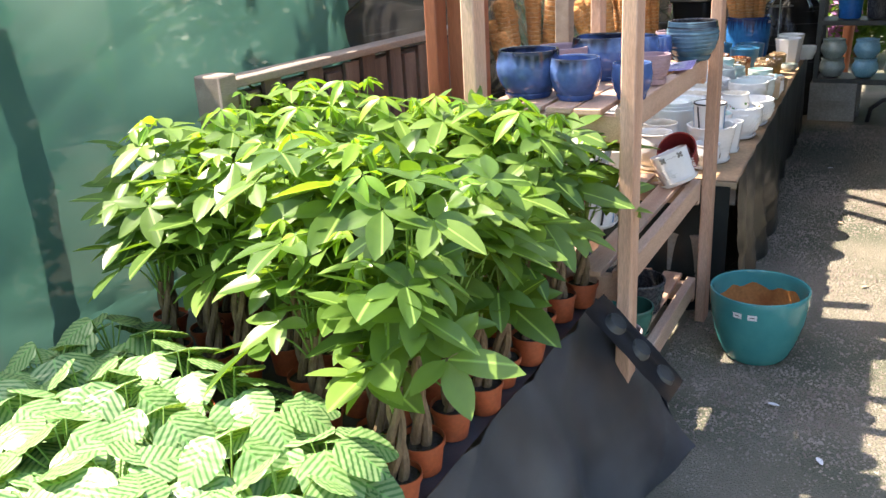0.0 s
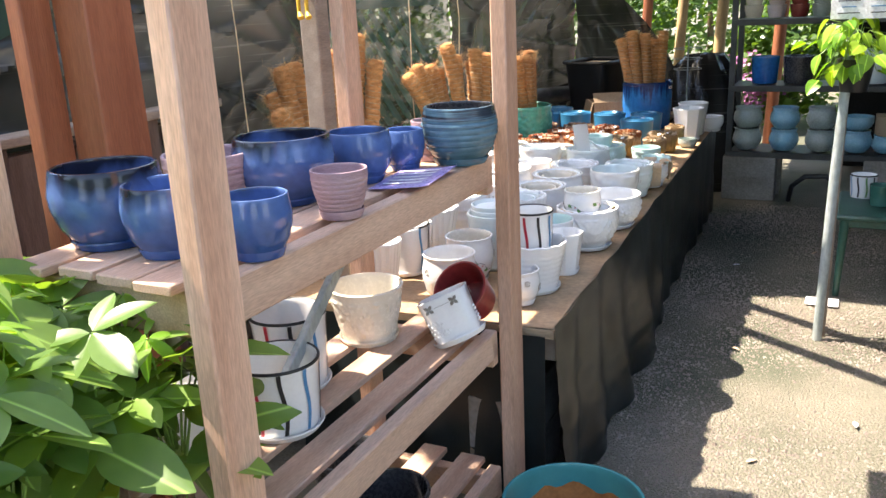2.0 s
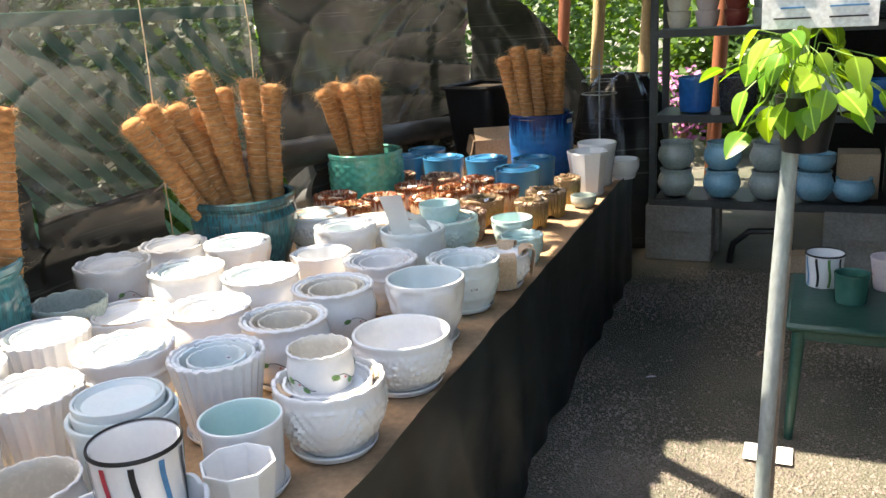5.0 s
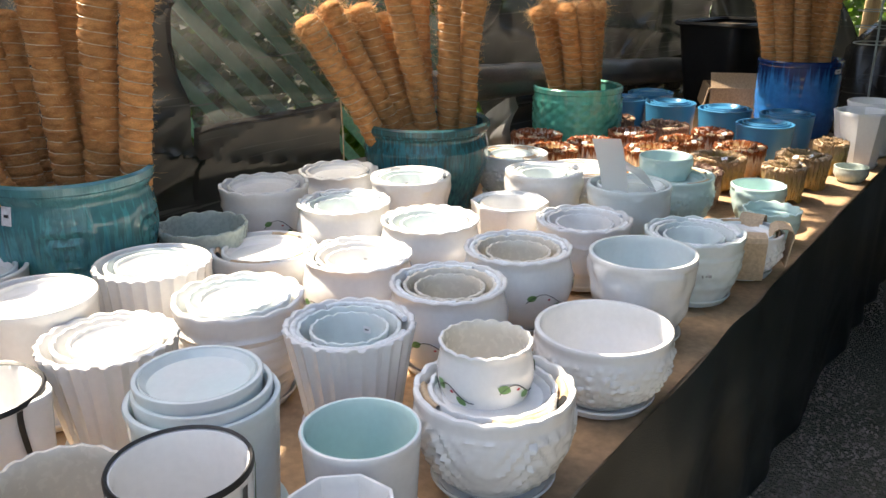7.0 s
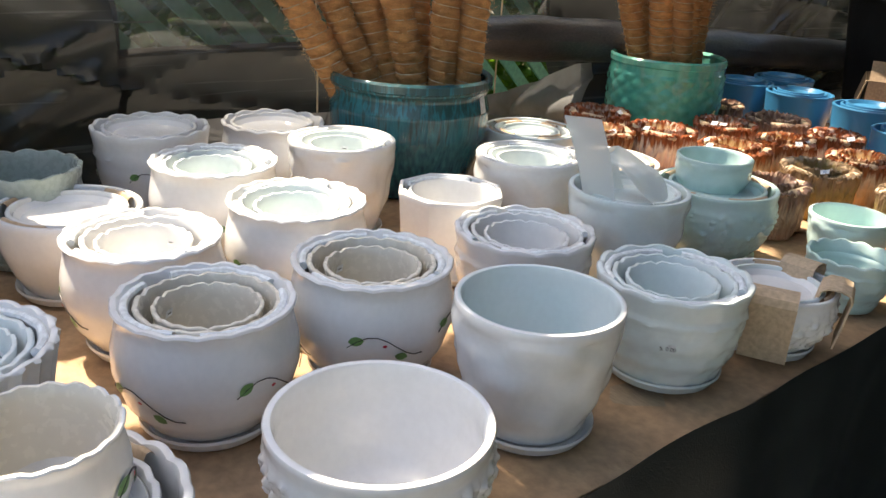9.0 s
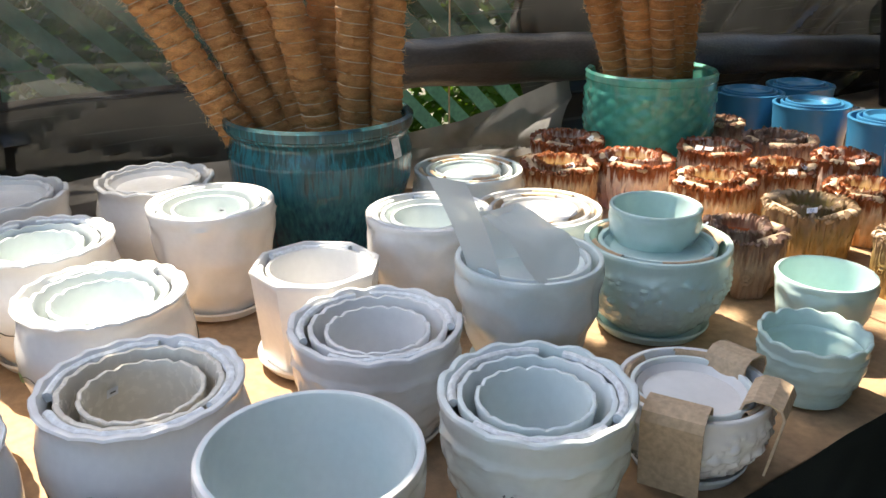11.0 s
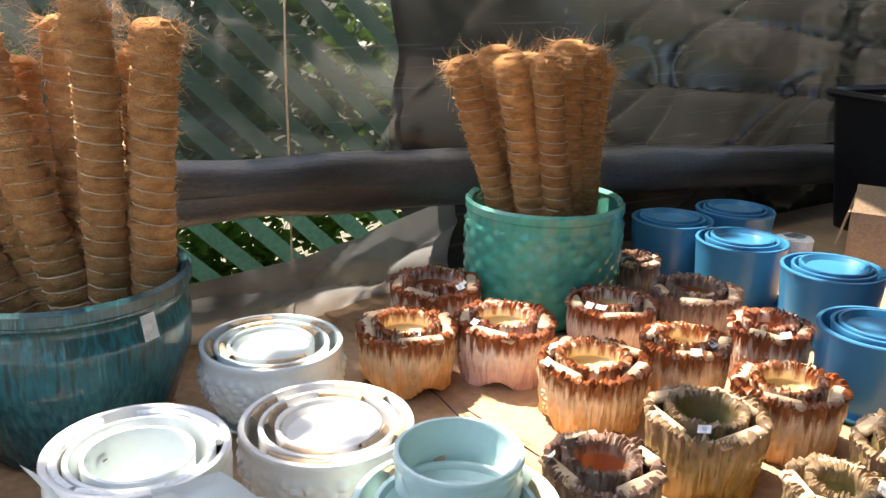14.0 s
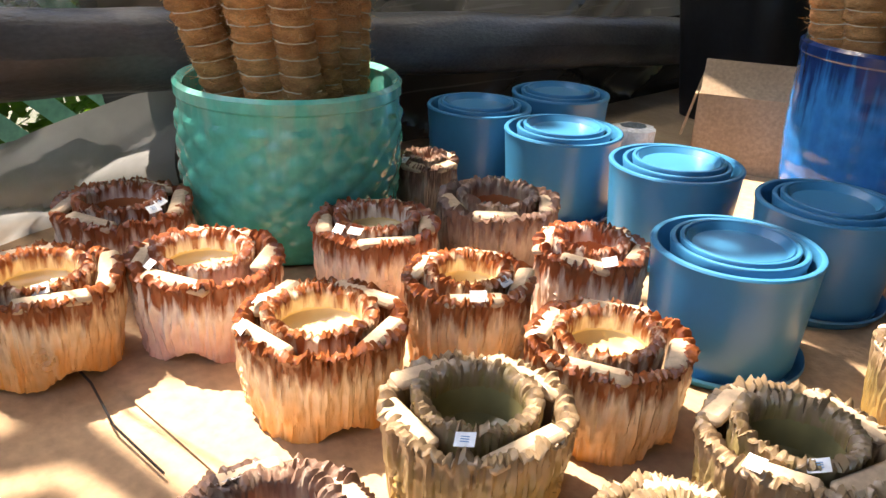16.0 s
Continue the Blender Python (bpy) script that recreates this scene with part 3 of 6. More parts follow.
# ---- pots ----
SHAPES = {  # outer outline: radius and height as shares of the rim's radius and the pot's height
    "cyl": [(0.84, 0), (0.88, 0.04), (0.93, 0.5), (0.98, 0.95), (1.0, 1.0)],
    "cup": [(0.60, 0), (0.66, 0.03), (0.80, 0.25), (0.93, 0.55), (0.99, 0.85), (1.0, 1.0)],
    "taper": [(0.68, 0), (0.72, 0.03), (0.80, 0.35), (0.90, 0.7), (0.97, 0.93), (1.0, 1.0)],
    "bowl": [(0.56, 0), (0.64, 0.05), (0.84, 0.25), (0.97, 0.5), (1.0, 0.72), (0.985, 0.88), (1.0, 1.0)],
    "belly": [(0.60, 0), (0.70, 0.05), (0.92, 0.25), (1.03, 0.5), (1.03, 0.68), (0.96, 0.88), (0.95, 0.94), (1.0, 1.0)],
    "collar": [(0.66, 0), (0.72, 0.04), (0.86, 0.3), (0.94, 0.58), (0.93, 0.72), (0.98, 0.75), (0.95, 0.8), (0.98, 0.92), (1.0, 1.0)],
    "globe": [(0.62, 0), (0.80, 0.08), (1.08, 0.35), (1.12, 0.5), (1.05, 0.72), (0.92, 0.85), (0.96, 0.95), (1.0, 1.0)],
    "jar": [(0.66, 0), (0.72, 0.03), (0.84, 0.25), (0.98, 0.55), (1.0, 0.75), (0.955, 0.87), (0.955, 0.9), (1.0, 0.93), (1.0, 1.0)],
    "drum": [(0.84, 0), (0.90, 0.03), (0.96, 0.2), (1.0, 0.5), (1.0, 0.95), (1.0, 1.0)],
    "barrel": [(0.62, 0), (0.74, 0.05), (0.94, 0.25), (1.06, 0.5), (1.08, 0.68), (1.03, 0.88), (1.0, 1.0)],
    "tub": [(0.70, 0), (0.76, 0.03), (0.88, 0.35), (0.96, 0.7), (0.95, 0.86), (1.0, 0.9), (1.0, 1.0)],
}


def smooth_line(pts, n):
    out = []
    for k in range(n + 1):
        t = k / n
        for (r0, z0), (r1, z1) in zip(pts, pts[1:]):
            if z0 <= t <= z1:
                f = (t - z0) / (z1 - z0)
                out.append((r0 + (r1 - r0) * f, t))
                break
    return out


def pot_mesh(style, r, h, look_of="", seed=0, rows=16, seg=56):
    rows = 64 if "ring" in look_of and h < 0.25 else 34 if any(q in look_of for q in ("emboss", "leafy", "hammer", "weave", "petal", "pebble")) else rows
    wall = max(0.005, min(0.011, r * 0.09))
    outer = [(a * r, b * h) for a, b in smooth_line(SHAPES[style], rows)]
    base = outer[0][0]
    prof = [(0, 0.003), (base * 0.86, 0.003), (base * 0.9, 0), (base * 0.97, 0)] + outer
    top = h
    prof += [(r - wall * 0.15, top + wall * 0.28), (r - wall * 0.5, top + wall * 0.40), (r - wall * 0.85, top + wall * 0.28), (r - wall, top)]
    inner = [(max(0.004, a - wall), b) for a, b in reversed(outer) if b > 0.10 * h and b < 0.97 * h]
    prof += inner[::2] + [(base * 0.7, 0.06 * h + 0.004), (0, 0.05 * h + 0.004)]
    count = len(prof)

    def shape(rr, zz, a, k):
        t = zz / h
        out = 4 <= k <= 4 + rows
        if "scallop" in look_of and t > 0.72:
            g = (t - 0.72) / 0.28
            w = abs(math.sin(a * 6.5)) if "fine" not in look_of else abs(math.sin(a * 9))
            rr *= 1 + 0.017 * g * (w - 0.5)
            zz += (0.004 if "fine" in look_of else 0.0058) * g * (w - 0.6)
        if "rib" in look_of and out and t > 0.08:
            rr *= 1 + 0.022 * math.cos(a * 28) * min(1, (t - 0.08) * 8)
        if "facet" in look_of:
            step = math.pi / 4
            b = a % step - step / 2
            rr *= (0.955 / math.cos(b)) ** 0.9
        if "hammer" in look_of and out and 0.1 < t < 0.92:
            rr *= 1 + 0.085 * fold(math.cos(a) * 2.6 + seed, math.sin(a) * 2.6, t * 3.2, 1.3)
        if "emboss" in look_of and out and 0.12 < t < 0.85:
            rr *= 1 + 0.085 * abs(fold(math.cos(a) * 5 + seed, math.sin(a) * 5, t * 4.5, 1.5)) + 0.008 * math.sin(a * 40 + t * 30)
        if "pebble" in look_of and out and 0.08 < t < 0.88:
            near, far = noise.voronoi(Vector((math.cos(a) * r * 62 + seed, math.sin(a) * r * 62, zz * 62)))[0][:2]
            rr += 0.0065 * min(1.0, (far - near) * 1.7) * min(1, (t - 0.08) * 10, (0.88 - t) * 10)
        if "leafy" in look_of and out and 0.15 < t < 0.85:
            b = (a * 5 / math.pi) % 2 - 1
            rr *= 1 + 0.034 * math.sin((abs(b) * 3 + t * 4) * 7) * (1 - abs(b)) + 0.05 * abs(fold(a * 3, t * 5, seed, 2))
        if "weave" in look_of and out and 0.1 < t < 0.85:
            rr *= 1 + 0.018 * math.sin(t * 60 + 1.2 * math.sin(a * 16))
        if "petal" in look_of and out and 0.05 < t < 0.75:
            rr *= 1 + 0.05 * max(0.0, 1 - abs((a * 8 / math.pi + (0.5 if int(t * 5) % 2 else 0)) % 1 - 0.5) * 2 - abs((t * 5) % 1 - 0.5)) ** 0.6
        if "quilt" in look_of and out and 0.08 < t < 0.86:
            p, q = a * 9 + t * 19, a * 9 - t * 19
            rr *= 1 + 0.034 * abs(math.sin(p) * math.sin(q)) ** 0.6
        if "medal" in look_of and out:
            b = (a * 5 / math.pi) % 2 - 1
            d = math.hypot(b, (t - 0.56) * 3.4)
            if d < 0.85:
                rr *= 1 + 0.026 * math.cos(d * 21 + 1.5 * math.cos(math.atan2(t - 0.56, b * 0.3) * 4)) * (1 - d / 0.85) ** 0.4
        if "ring" in look_of and out and 0.1 < t < 0.86:
            rr *= 1 + ((0.014 * (2 * abs(math.sin(t * 29 + 0.4 * math.sin(a + seed))) ** 0.5 - 1)) if h < 0.25 else 0.004 * math.sin(t * 58))
        if "square" in look_of:
            rr *= 1 / (abs(math.cos(a)) ** 5 + abs(math.sin(a)) ** 5) ** 0.2 * 0.93
        return rr, zz
    if "quilt" in look_of or "medal" in look_of or "pebble" in look_of:
        seg = 176
    elif "rib" in look_of or "emboss" in look_of or "leafy" in look_of:
        seg = 112
    bm = lathe(prof, seg, shape)
    for i, f in enumerate(bm.faces):
        f.material_index = 1 if i // seg >= 6 + rows else 0
    return bm


def saucer_mesh(r):
    return lathe([(0, 0), (r * 0.9, 0), (r, 0.014), (r * 0.99, 0.018), (r * 0.96, 0.016), (r * 0.87, 0.006), (0, 0.005)], 48)


def outline_r(style, r, t):
    pts = SHAPES[style]
    for (r0, z0), (r1, z1) in zip(pts, pts[1:]):
        if z0 <= t <= z1:
            return r * (r0 + (r1 - r0) * (t - z0) / (z1 - z0))
    return r


def on_wall(style, r, h, a, z, off=0.0015):
    q = outline_r(style, r, max(0, min(1, z / h))) + off
    return Vector((q * math.cos(a), q * math.sin(a), z))


def patch(style, r, h, a, z, w, tall, bend=0.0, off=0.002, nu=6, nv=3):
    """A thin piece that lies on the pot's wall."""
    return grid(nu, nv, lambda u, v: on_wall(style, r, h, a + (u - 0.5) * w / r, z + (v - 0.5) * tall + bend * (u - 0.5), off))


def leaf_patch(style, r, h, a, z, size, turn):
    def fn(u, v):
        wide = math.sin(math.pi * u) ** 0.7 * size * 0.32 * (2 * v - 1)
        along = (u - 0.5) * size
        return on_wall(style, r, h, a + (along * math.cos(turn) - wide * math.sin(turn)) / r, z + along * math.sin(turn) + wide * math.cos(turn), 0.0022)
    return grid(6, 2, fn)


FONT_CACHE = {}


def words(text, size, parent, m, mat):
    if (text, size, mat.name) not in FONT_CACHE:
        cu = bpy.data.curves.new("text", "FONT")
        cu.body, cu.size, cu.align_x, cu.align_y = text, size, "CENTER", "CENTER"
        tmp = bpy.data.objects.new("text", cu)
        me = bpy.data.meshes.new_from_object(tmp)
        me.materials.append(mat)
        bpy.data.objects.remove(tmp)
        FONT_CACHE[(text, size, mat.name)] = me
    return place_mesh("lettering", FONT_CACHE[(text, size, mat.name)], parent, m)


def sticker(parent, style, r, h, a, z, text="", w=0.022, tall=0.014, inside=False):
    off = -0.011 if inside else 0.0022
    s = part("price_sticker", patch(style, r, h, a, z, w, tall, 0, off, 4, 1), PAPER, parent, "small white price sticker")
    p = on_wall(style, r, h, a, z, off + (-0.001 if inside else 0.001))
    turn = a + math.pi / 2 + (math.pi if inside else 0)
    if text:
        words(text, tall * 0.62, s, Matrix.Translation(p) @ pose(0, 0, 0, 90, 0, math.degrees(turn)), INK)
    else:
        part("bar", patch(style, r, h, a, z, w * 0.5, tall * 0.16, 0, off + (-0.0008 if inside else 0.0008), 4, 1), INK, s, "printed bars")


def swirls(p, style, r, h, seed):
    """Thin dark circles with a dot in them, and short curls under the rim."""
    for k in range(7):
        a0 = k * 2 * math.pi / 7 + 0.3 * seed
        z0, q = h * (0.52 if k % 2 else 0.72), 0.013 if k % 2 else 0.009
        for f in (1.0, 0.62):
            pts = [on_wall(style, r, h, a0 + q * f * math.cos(b) / r, z0 + q * f * math.sin(b), 0.002) for b in np.linspace(0, 5.9, 16)]
            part("painted_ring", tube(pts, 0.0009, 4), INKGREY, p, "thin painted circle")
        part("painted_dot", leaf_patch(style, r, h, a0, z0, 0.005, 0), INK, p, "dark painted dot")


def floral(p, style, r, h, seed):
    rnd = random.Random(seed)
    for k in range(5):
        a0 = k * 2 * math.pi / 5 + rnd.uniform(-0.2, 0.2)
        z0 = h * rnd.uniform(0.42, 0.56)
        pts = [on_wall(style, r, h, a0 + t * 0.9, z0 + 0.10 * h * math.sin(t * 5), 0.002) for t in np.linspace(0, 1, 9)]
        part("painted_vine", tube(pts, 0.0008, 4), INK, p, "thin dark painted vine")
        part("painted_leaf", leaf_patch(style, r, h, a0 + 0.1, z0 + 0.06 * h, 0.022, rnd.uniform(-0.6, 0.9)), INKGREEN, p, "green painted leaf")
        part("painted_leaf", leaf_patch(style, r, h, a0 + 0.62, z0 - 0.09 * h, 0.020, rnd.uniform(-0.9, 0.3)), INKGREEN, p, "green painted leaf")
        part("painted_berry", leaf_patch(style, r, h, a0 + 0.42, z0 + 0.02 * h, 0.007, 0), INKRED, p, "red painted berry")


def pot(x, y, r, h, style, mat, label, z=None, look_of="", saucer=True, nest=0, wedge="", price="", seed=0, rz=None, flowers=False, stripes=False, category="pot", group="pots on the display table", rise=0.0, inner=None, tilt=(0, 0), name="flower_pot", ratios=(0.80, 0.76)):
    """A planter with its saucer, packing and marks. Smaller ones nested in it are things of their own."""
    z = TABLE_Z + 0.006 if z is None else z
    rnd = random.Random(seed + int(x * 1000) + int(y * 700))
    turn = rnd.uniform(0, 360) if rz is None else rz
    p = thing(name, x, y, z, label, category, group, turn, *tilt)
    lift = 0.0
    if saucer:
        lift = 0.006
        part("saucer", saucer_mesh(max(outline_r(style, r, 0) * 1.2, r * 0.80)), mat, p)
    body = part("body", pot_mesh(style, r, h - lift, look_of, seed), [mat, inner if inner and not nest else mat], p)
    body.location.z = lift
    if flowers and "swirl" in label:
        swirls(p, style, r, h, seed)
    elif flowers:
        floral(p, style, r, h, seed)
    if stripes:
        part("rim_band", lathe([(r * 0.985, h + 0.004), (r * 1.008, h - 0.001), (r * 1.01, h + 0.003), (r * 0.985, h + 0.0065), (r * 0.94, h + 0.004)], 56), INK, p, "black painted rim")
        for k, ink in enumerate((INKRED, INK, INKBLUE, INK, INKGREEN, INK, INKRED, INK, INKBLUE, INK)):
            a0 = k * 2 * math.pi / 10
            part("painted_stripe", grid(1, 12, lambda u, v, a0=a0: on_wall(style, r, h, a0 + (u - 0.5) * 0.010 / r + 0.06 * math.sin(v * 5), lift + h * (0.06 + 0.9 * v), 0.0022)), ink, p, "wavy painted stripe")
    if price:
        sticker(p, style, r, h, rnd.uniform(0, 6.28), h * 0.55, price)
    ring_r = r
    for k in range(nest):
        nr = ring_r * ratios[k]
        nh = h * (0.83 - 0.07 * k)
        drop = 0.005 * (k + 1) if wedge == "foam" else 0.001
        nz = z + h - drop - nh + rise * (k + 1) / nest
        q = thing(name, x + rnd.uniform(-0.004, 0.004), y + rnd.uniform(-0.004, 0.004), nz, "smaller " + " ".join(label.split(" with ")[0].split(" nested")[0].split()[:5]) + " nested inside a larger one", category, group, turn + rnd.uniform(0, 40))
        part("body", pot_mesh(style, nr, nh, "scallop fine" if "scallop" in look_of else "", seed + k, 10, 48), [inner or (ICE if mat is WHITE and seed % 2 else mat)] * 2, q)
        sticker(q, style, nr, nh, rnd.uniform(0, 6.28), nh * 0.84, price or "", 0.02, 0.012, True)
        if wedge == "card" or (wedge and k == 0):
            n = 4 if wedge == "card" else 3
            for i in range(n):
                a = 2 * math.pi * i / n + rnd.uniform(0.1, 0.6)
                mid = 0.5 * (nr + ring_r * 0.93)
                wz = h * 0.985 + 0.004 * k - (0.004 if k else 0)
                span = rnd.uniform(0.035, 0.055) / max(r, 0.05)
                gap = (ring_r - nr) * 0.36

                if wedge == "foam":
                    bend = rnd.uniform(0.75, 1.0)
                    thick = max(0.005, (ring_r * 0.91 - nr) * 0.5)
                    arc = [a + bend * (q - 0.5) * 2 for q in np.linspace(0, 1, 15)]
                    part("packing_roll", tube([((nr + thick) * math.cos(b), (nr + thick) * math.sin(b), h - 0.004 - 0.004 * k + 0.003 * fold(b * 3, seed, k, 1)) for b in arc], [thick * (0.9 + 0.25 * fold(b * 6, seed + k, 2, 1)) for b in arc], 8), FOAM, p, "rolled white packing foam")
                    continue

                def pad(u, v, a=a, mid=mid, wz=wz, span=span, gap=gap):
                    b = a + (u - 0.5) * span * 2
                    c = (v - 0.5) * 2
                    rr = mid + gap * c
                    return (rr * math.cos(b), rr * math.sin(b), wz + 0.006 * (1 - c * c) - 0.012 * abs(c) ** 3 + 0.002 * fold(b * 9, v * 3, seed, 1))
                part("packing_pad", grid(8, 6, pad), CARDBOARD, p, "folded cardboard packing strip")
        if k == nest - 1 and wedge != "foam":
            d = part("nested_saucer", lathe([(0, 0), (nr * 0.80, 0), (nr * 0.90, 0.012), (nr * 0.88, 0.014), (nr * 0.78, 0.005), (0, 0.004)], 40), inner or mat, q, "flat saucer laid inside")
            d.location.z = nh - (0.013 if rise else 0.018)
        ring_r = nr
    return p


WP = "glossy white ceramic pot"
T = TABLE_Z + 0.006
# front row, beside the cloth edge
pot(-0.769, 3.981, 0.065, 0.116, "belly", WHITE, "small white ceramic pot with painted swirls and saucer", seed=1, flowers=True)
pot(-0.774, 4.130, 0.116, 0.173, "taper", WHITE, "white basket-weave ceramic pot with scalloped rim", look_of="weave scallop", seed=2)
pot(-0.794, 4.167, 0.077, 0.170, "cyl", WHITE, "white pot with coloured stripes and black rim", z=T + 0.10, saucer=False, stripes=True, seed=3, rz=-85)
pot(-0.728, 4.333, 0.069, 0.153, "taper", WHITE, "white faceted ceramic cup on a saucer", look_of="facet", seed=4)
pot(-0.825, 4.473, 0.086, 0.159, "cyl", WHITE, "smooth white ceramic pot with pale aqua inside", seed=5, inner=MINT)
pot(-0.745, 4.685, 0.124, 0.160, "bowl", WHITE, "white leaf-embossed bowl with scalloped rim and saucer", look_of="leafy scallop fine", nest=1, wedge="card", seed=6)
pot(-0.767, 4.693, 0.072, 0.117, "belly", WHITE, "small white floral pot stacked in a bowl", z=T + 0.112, look_of="scallop fine", saucer=False, flowers=True, seed=7, inner=CREAM)
pot(-0.734, 5.022, 0.126, 0.140, "bowl", WHITE, "white embossed bowl on a saucer", look_of="pebble", seed=8)
pot(-0.797, 5.314, 0.114, 0.188, "cup", WHITE, "large white hammered ceramic pot", look_of="hammer", seed=9, inner=PALE)
pot(-0.798, 5.603, 0.118, 0.160, "collar", PALE, "pale aqua scalloped pots nested with foam", look_of="scallop petal", nest=2, wedge="foam", price="$20.00", seed=10)
pot(-0.756, 5.833, 0.099, 0.113, "bowl", WHITE, "white bowl with cardboard packing strips", look_of="pebble", nest=1, wedge="card", seed=11)
pot(-0.773, 6.119, 0.081, 0.098, "collar", MINT, "small mint scalloped pot on a saucer", look_of="scallop petal", seed=12)
pot(-0.870, 6.289, 0.082, 0.118, "cup", MINT, "small mint hammered ceramic pot", look_of="hammer", saucer=False, seed=13)
# second row
pot(-1.00, 3.92, 0.090, 0.170, "belly", WHITE, "white ceramic pot with painted swirls", flowers=True, seed=14)
pot(-1.024, 4.139, 0.086, 0.169, "belly", WHITE, "white floral pot with scalloped rim", look_of="scallop fine", flowers=True, seed=15, inner=CREAM)
pot(-1.006, 4.349, 0.107, 0.205, "cyl", PALE, "pale aqua ceramic pots nested in a stack", nest=2, rise=0.034, ratios=(0.90, 0.92), seed=16, price="$15.00")
pot(-1.025, 4.662, 0.111, 0.196, "taper", WHITE, "white ribbed pots nested with foam", look_of="rib scallop fine", nest=2, wedge="foam", seed=17, inner=PALE)
pot(-1.041, 4.956, 0.116, 0.175, "belly", WHITE, "white floral pots nested with foam", look_of="scallop fine", nest=2, wedge="foam", flowers=True, seed=18, inner=CREAM)
pot(-1.046, 5.215, 0.119, 0.176, "belly", WHITE, "white floral pots with scalloped rims, nested", look_of="scallop fine", nest=2, wedge="foam", flowers=True, seed=19, inner=CREAM)
pot(-1.056, 5.531, 0.120, 0.161, "collar", WHITE, "white scalloped pots nested with foam strips", look_of="scallop petal", nest=2, wedge="foam", price="$15.00", seed=20)
paper_pot = pot(-1.072, 5.812, 0.115, 0.189, "cup", PALE, "pale aqua pot with packing paper inside", look_of="hammer", price="$29.00", nest=1, seed=21)
pot(-1.069, 6.094, 0.126, 0.158, "bowl", MINT, "mint pebble-embossed bowl with cardboard strips", look_of="pebble", nest=1, wedge="card", seed=22)
pot(-1.102, 6.119, 0.080, 0.102, "cup", MINT, "small mint pot stacked in a bowl", z=T + 0.105, look_of="hammer", saucer=False, seed=23)
# third row
pot(-1.31, 3.98, 0.085, 0.170, "taper", WHITE, WP + " in the sun", seed=24, look_of="rib")
pot(-1.306, 4.170, 0.097, 0.182, "cyl", WHITE, "white squarish pot with coloured stripes", look_of="square", stripes=True, seed=25)
pot(-1.295, 4.380, 0.110, 0.197, "taper", WHITE, "white ribbed pots nested in a stack", look_of="rib scallop fine", nest=2, seed=26)
pot(-1.270, 4.626, 0.119, 0.197, "collar", WHITE, "white scalloped pots nested in a stack", look_of="weave scallop", nest=2, seed=27)
pot(-1.291, 4.964, 0.117, 0.178, "belly", WHITE, "white floral pots nested in a stack", look_of="scallop fine", nest=2, flowers=True, wedge="foam", seed=28)
pot(-1.308, 5.233, 0.118, 0.187, "belly", WHITE, "white floral pots nested in a stack", look_of="scallop fine", nest=2, flowers=True, wedge="foam", seed=29)
pot(-1.293, 5.555, 0.103, 0.161, "cyl", WHITE, "white eight-sided pots nested with foam", look_of="facet", nest=1, wedge="foam", seed=30)
pot(-1.335, 5.798, 0.113, 0.191, "cup", WHITE, "tall white pots nested with foam", look_of="hammer", nest=2, wedge="foam", seed=31)
pot(-1.354, 6.065, 0.126, 0.141, "bowl", WHITE, "white bowls nested with cardboard strips", look_of="pebble", nest=2, wedge="card", seed=32)
# back rows
pot(-1.872, 4.412, 0.118, 0.174, "cyl", WHITE, "smooth white pots nested in a stack", nest=1, seed=43)
pot(-1.60, 4.03, 0.090, 0.170, "taper", WHITE, WP + " in the sun", seed=33)
pot(-1.509, 4.372, 0.107, 0.221, "cyl", WHITE, "smooth white pots nested in a stack", nest=1, seed=34)
pot(-1.530, 4.624, 0.114, 0.206, "cyl", WHITE, "white pleated pots nested in a stack", look_of="rib", nest=2, seed=35, price="$15.00")
pot(-1.554, 4.927, 0.122, 0.148, "cup", WHITE, "white pots nested with dark packing", nest=1, wedge="card", seed=36)
pot(-1.731, 4.894, 0.106, 0.178, "collar", SAGE, "grey-green scalloped ceramic pot", look_of="scallop", nest=0, seed=37)
pot(-1.832, 5.173, 0.120, 0.203, "collar", WHITE, "white scalloped floral pots nested", look_of="scallop", nest=1, flowers=True, seed=38)
pot(-1.553, 5.192, 0.118, 0.198, "belly", WHITE, "white floral pots nested with foam", look_of="scallop fine", nest=2, wedge="foam", flowers=True, seed=39)
pot(-1.832, 5.457, 0.117, 0.186, "belly", WHITE, "white scalloped pots nested in a stack", look_of="scallop", nest=1, seed=40)
pot(-1.579, 5.486, 0.113, 0.201, "cup", WHITE, "tall white pots nested with foam", look_of="hammer", nest=2, seed=41, wedge="foam")
pot(-1.649, 6.104, 0.124, 0.145, "bowl", PALE, "pale bowls nested with cardboard strips", look_of="pebble", nest=2, wedge="card", seed=42)

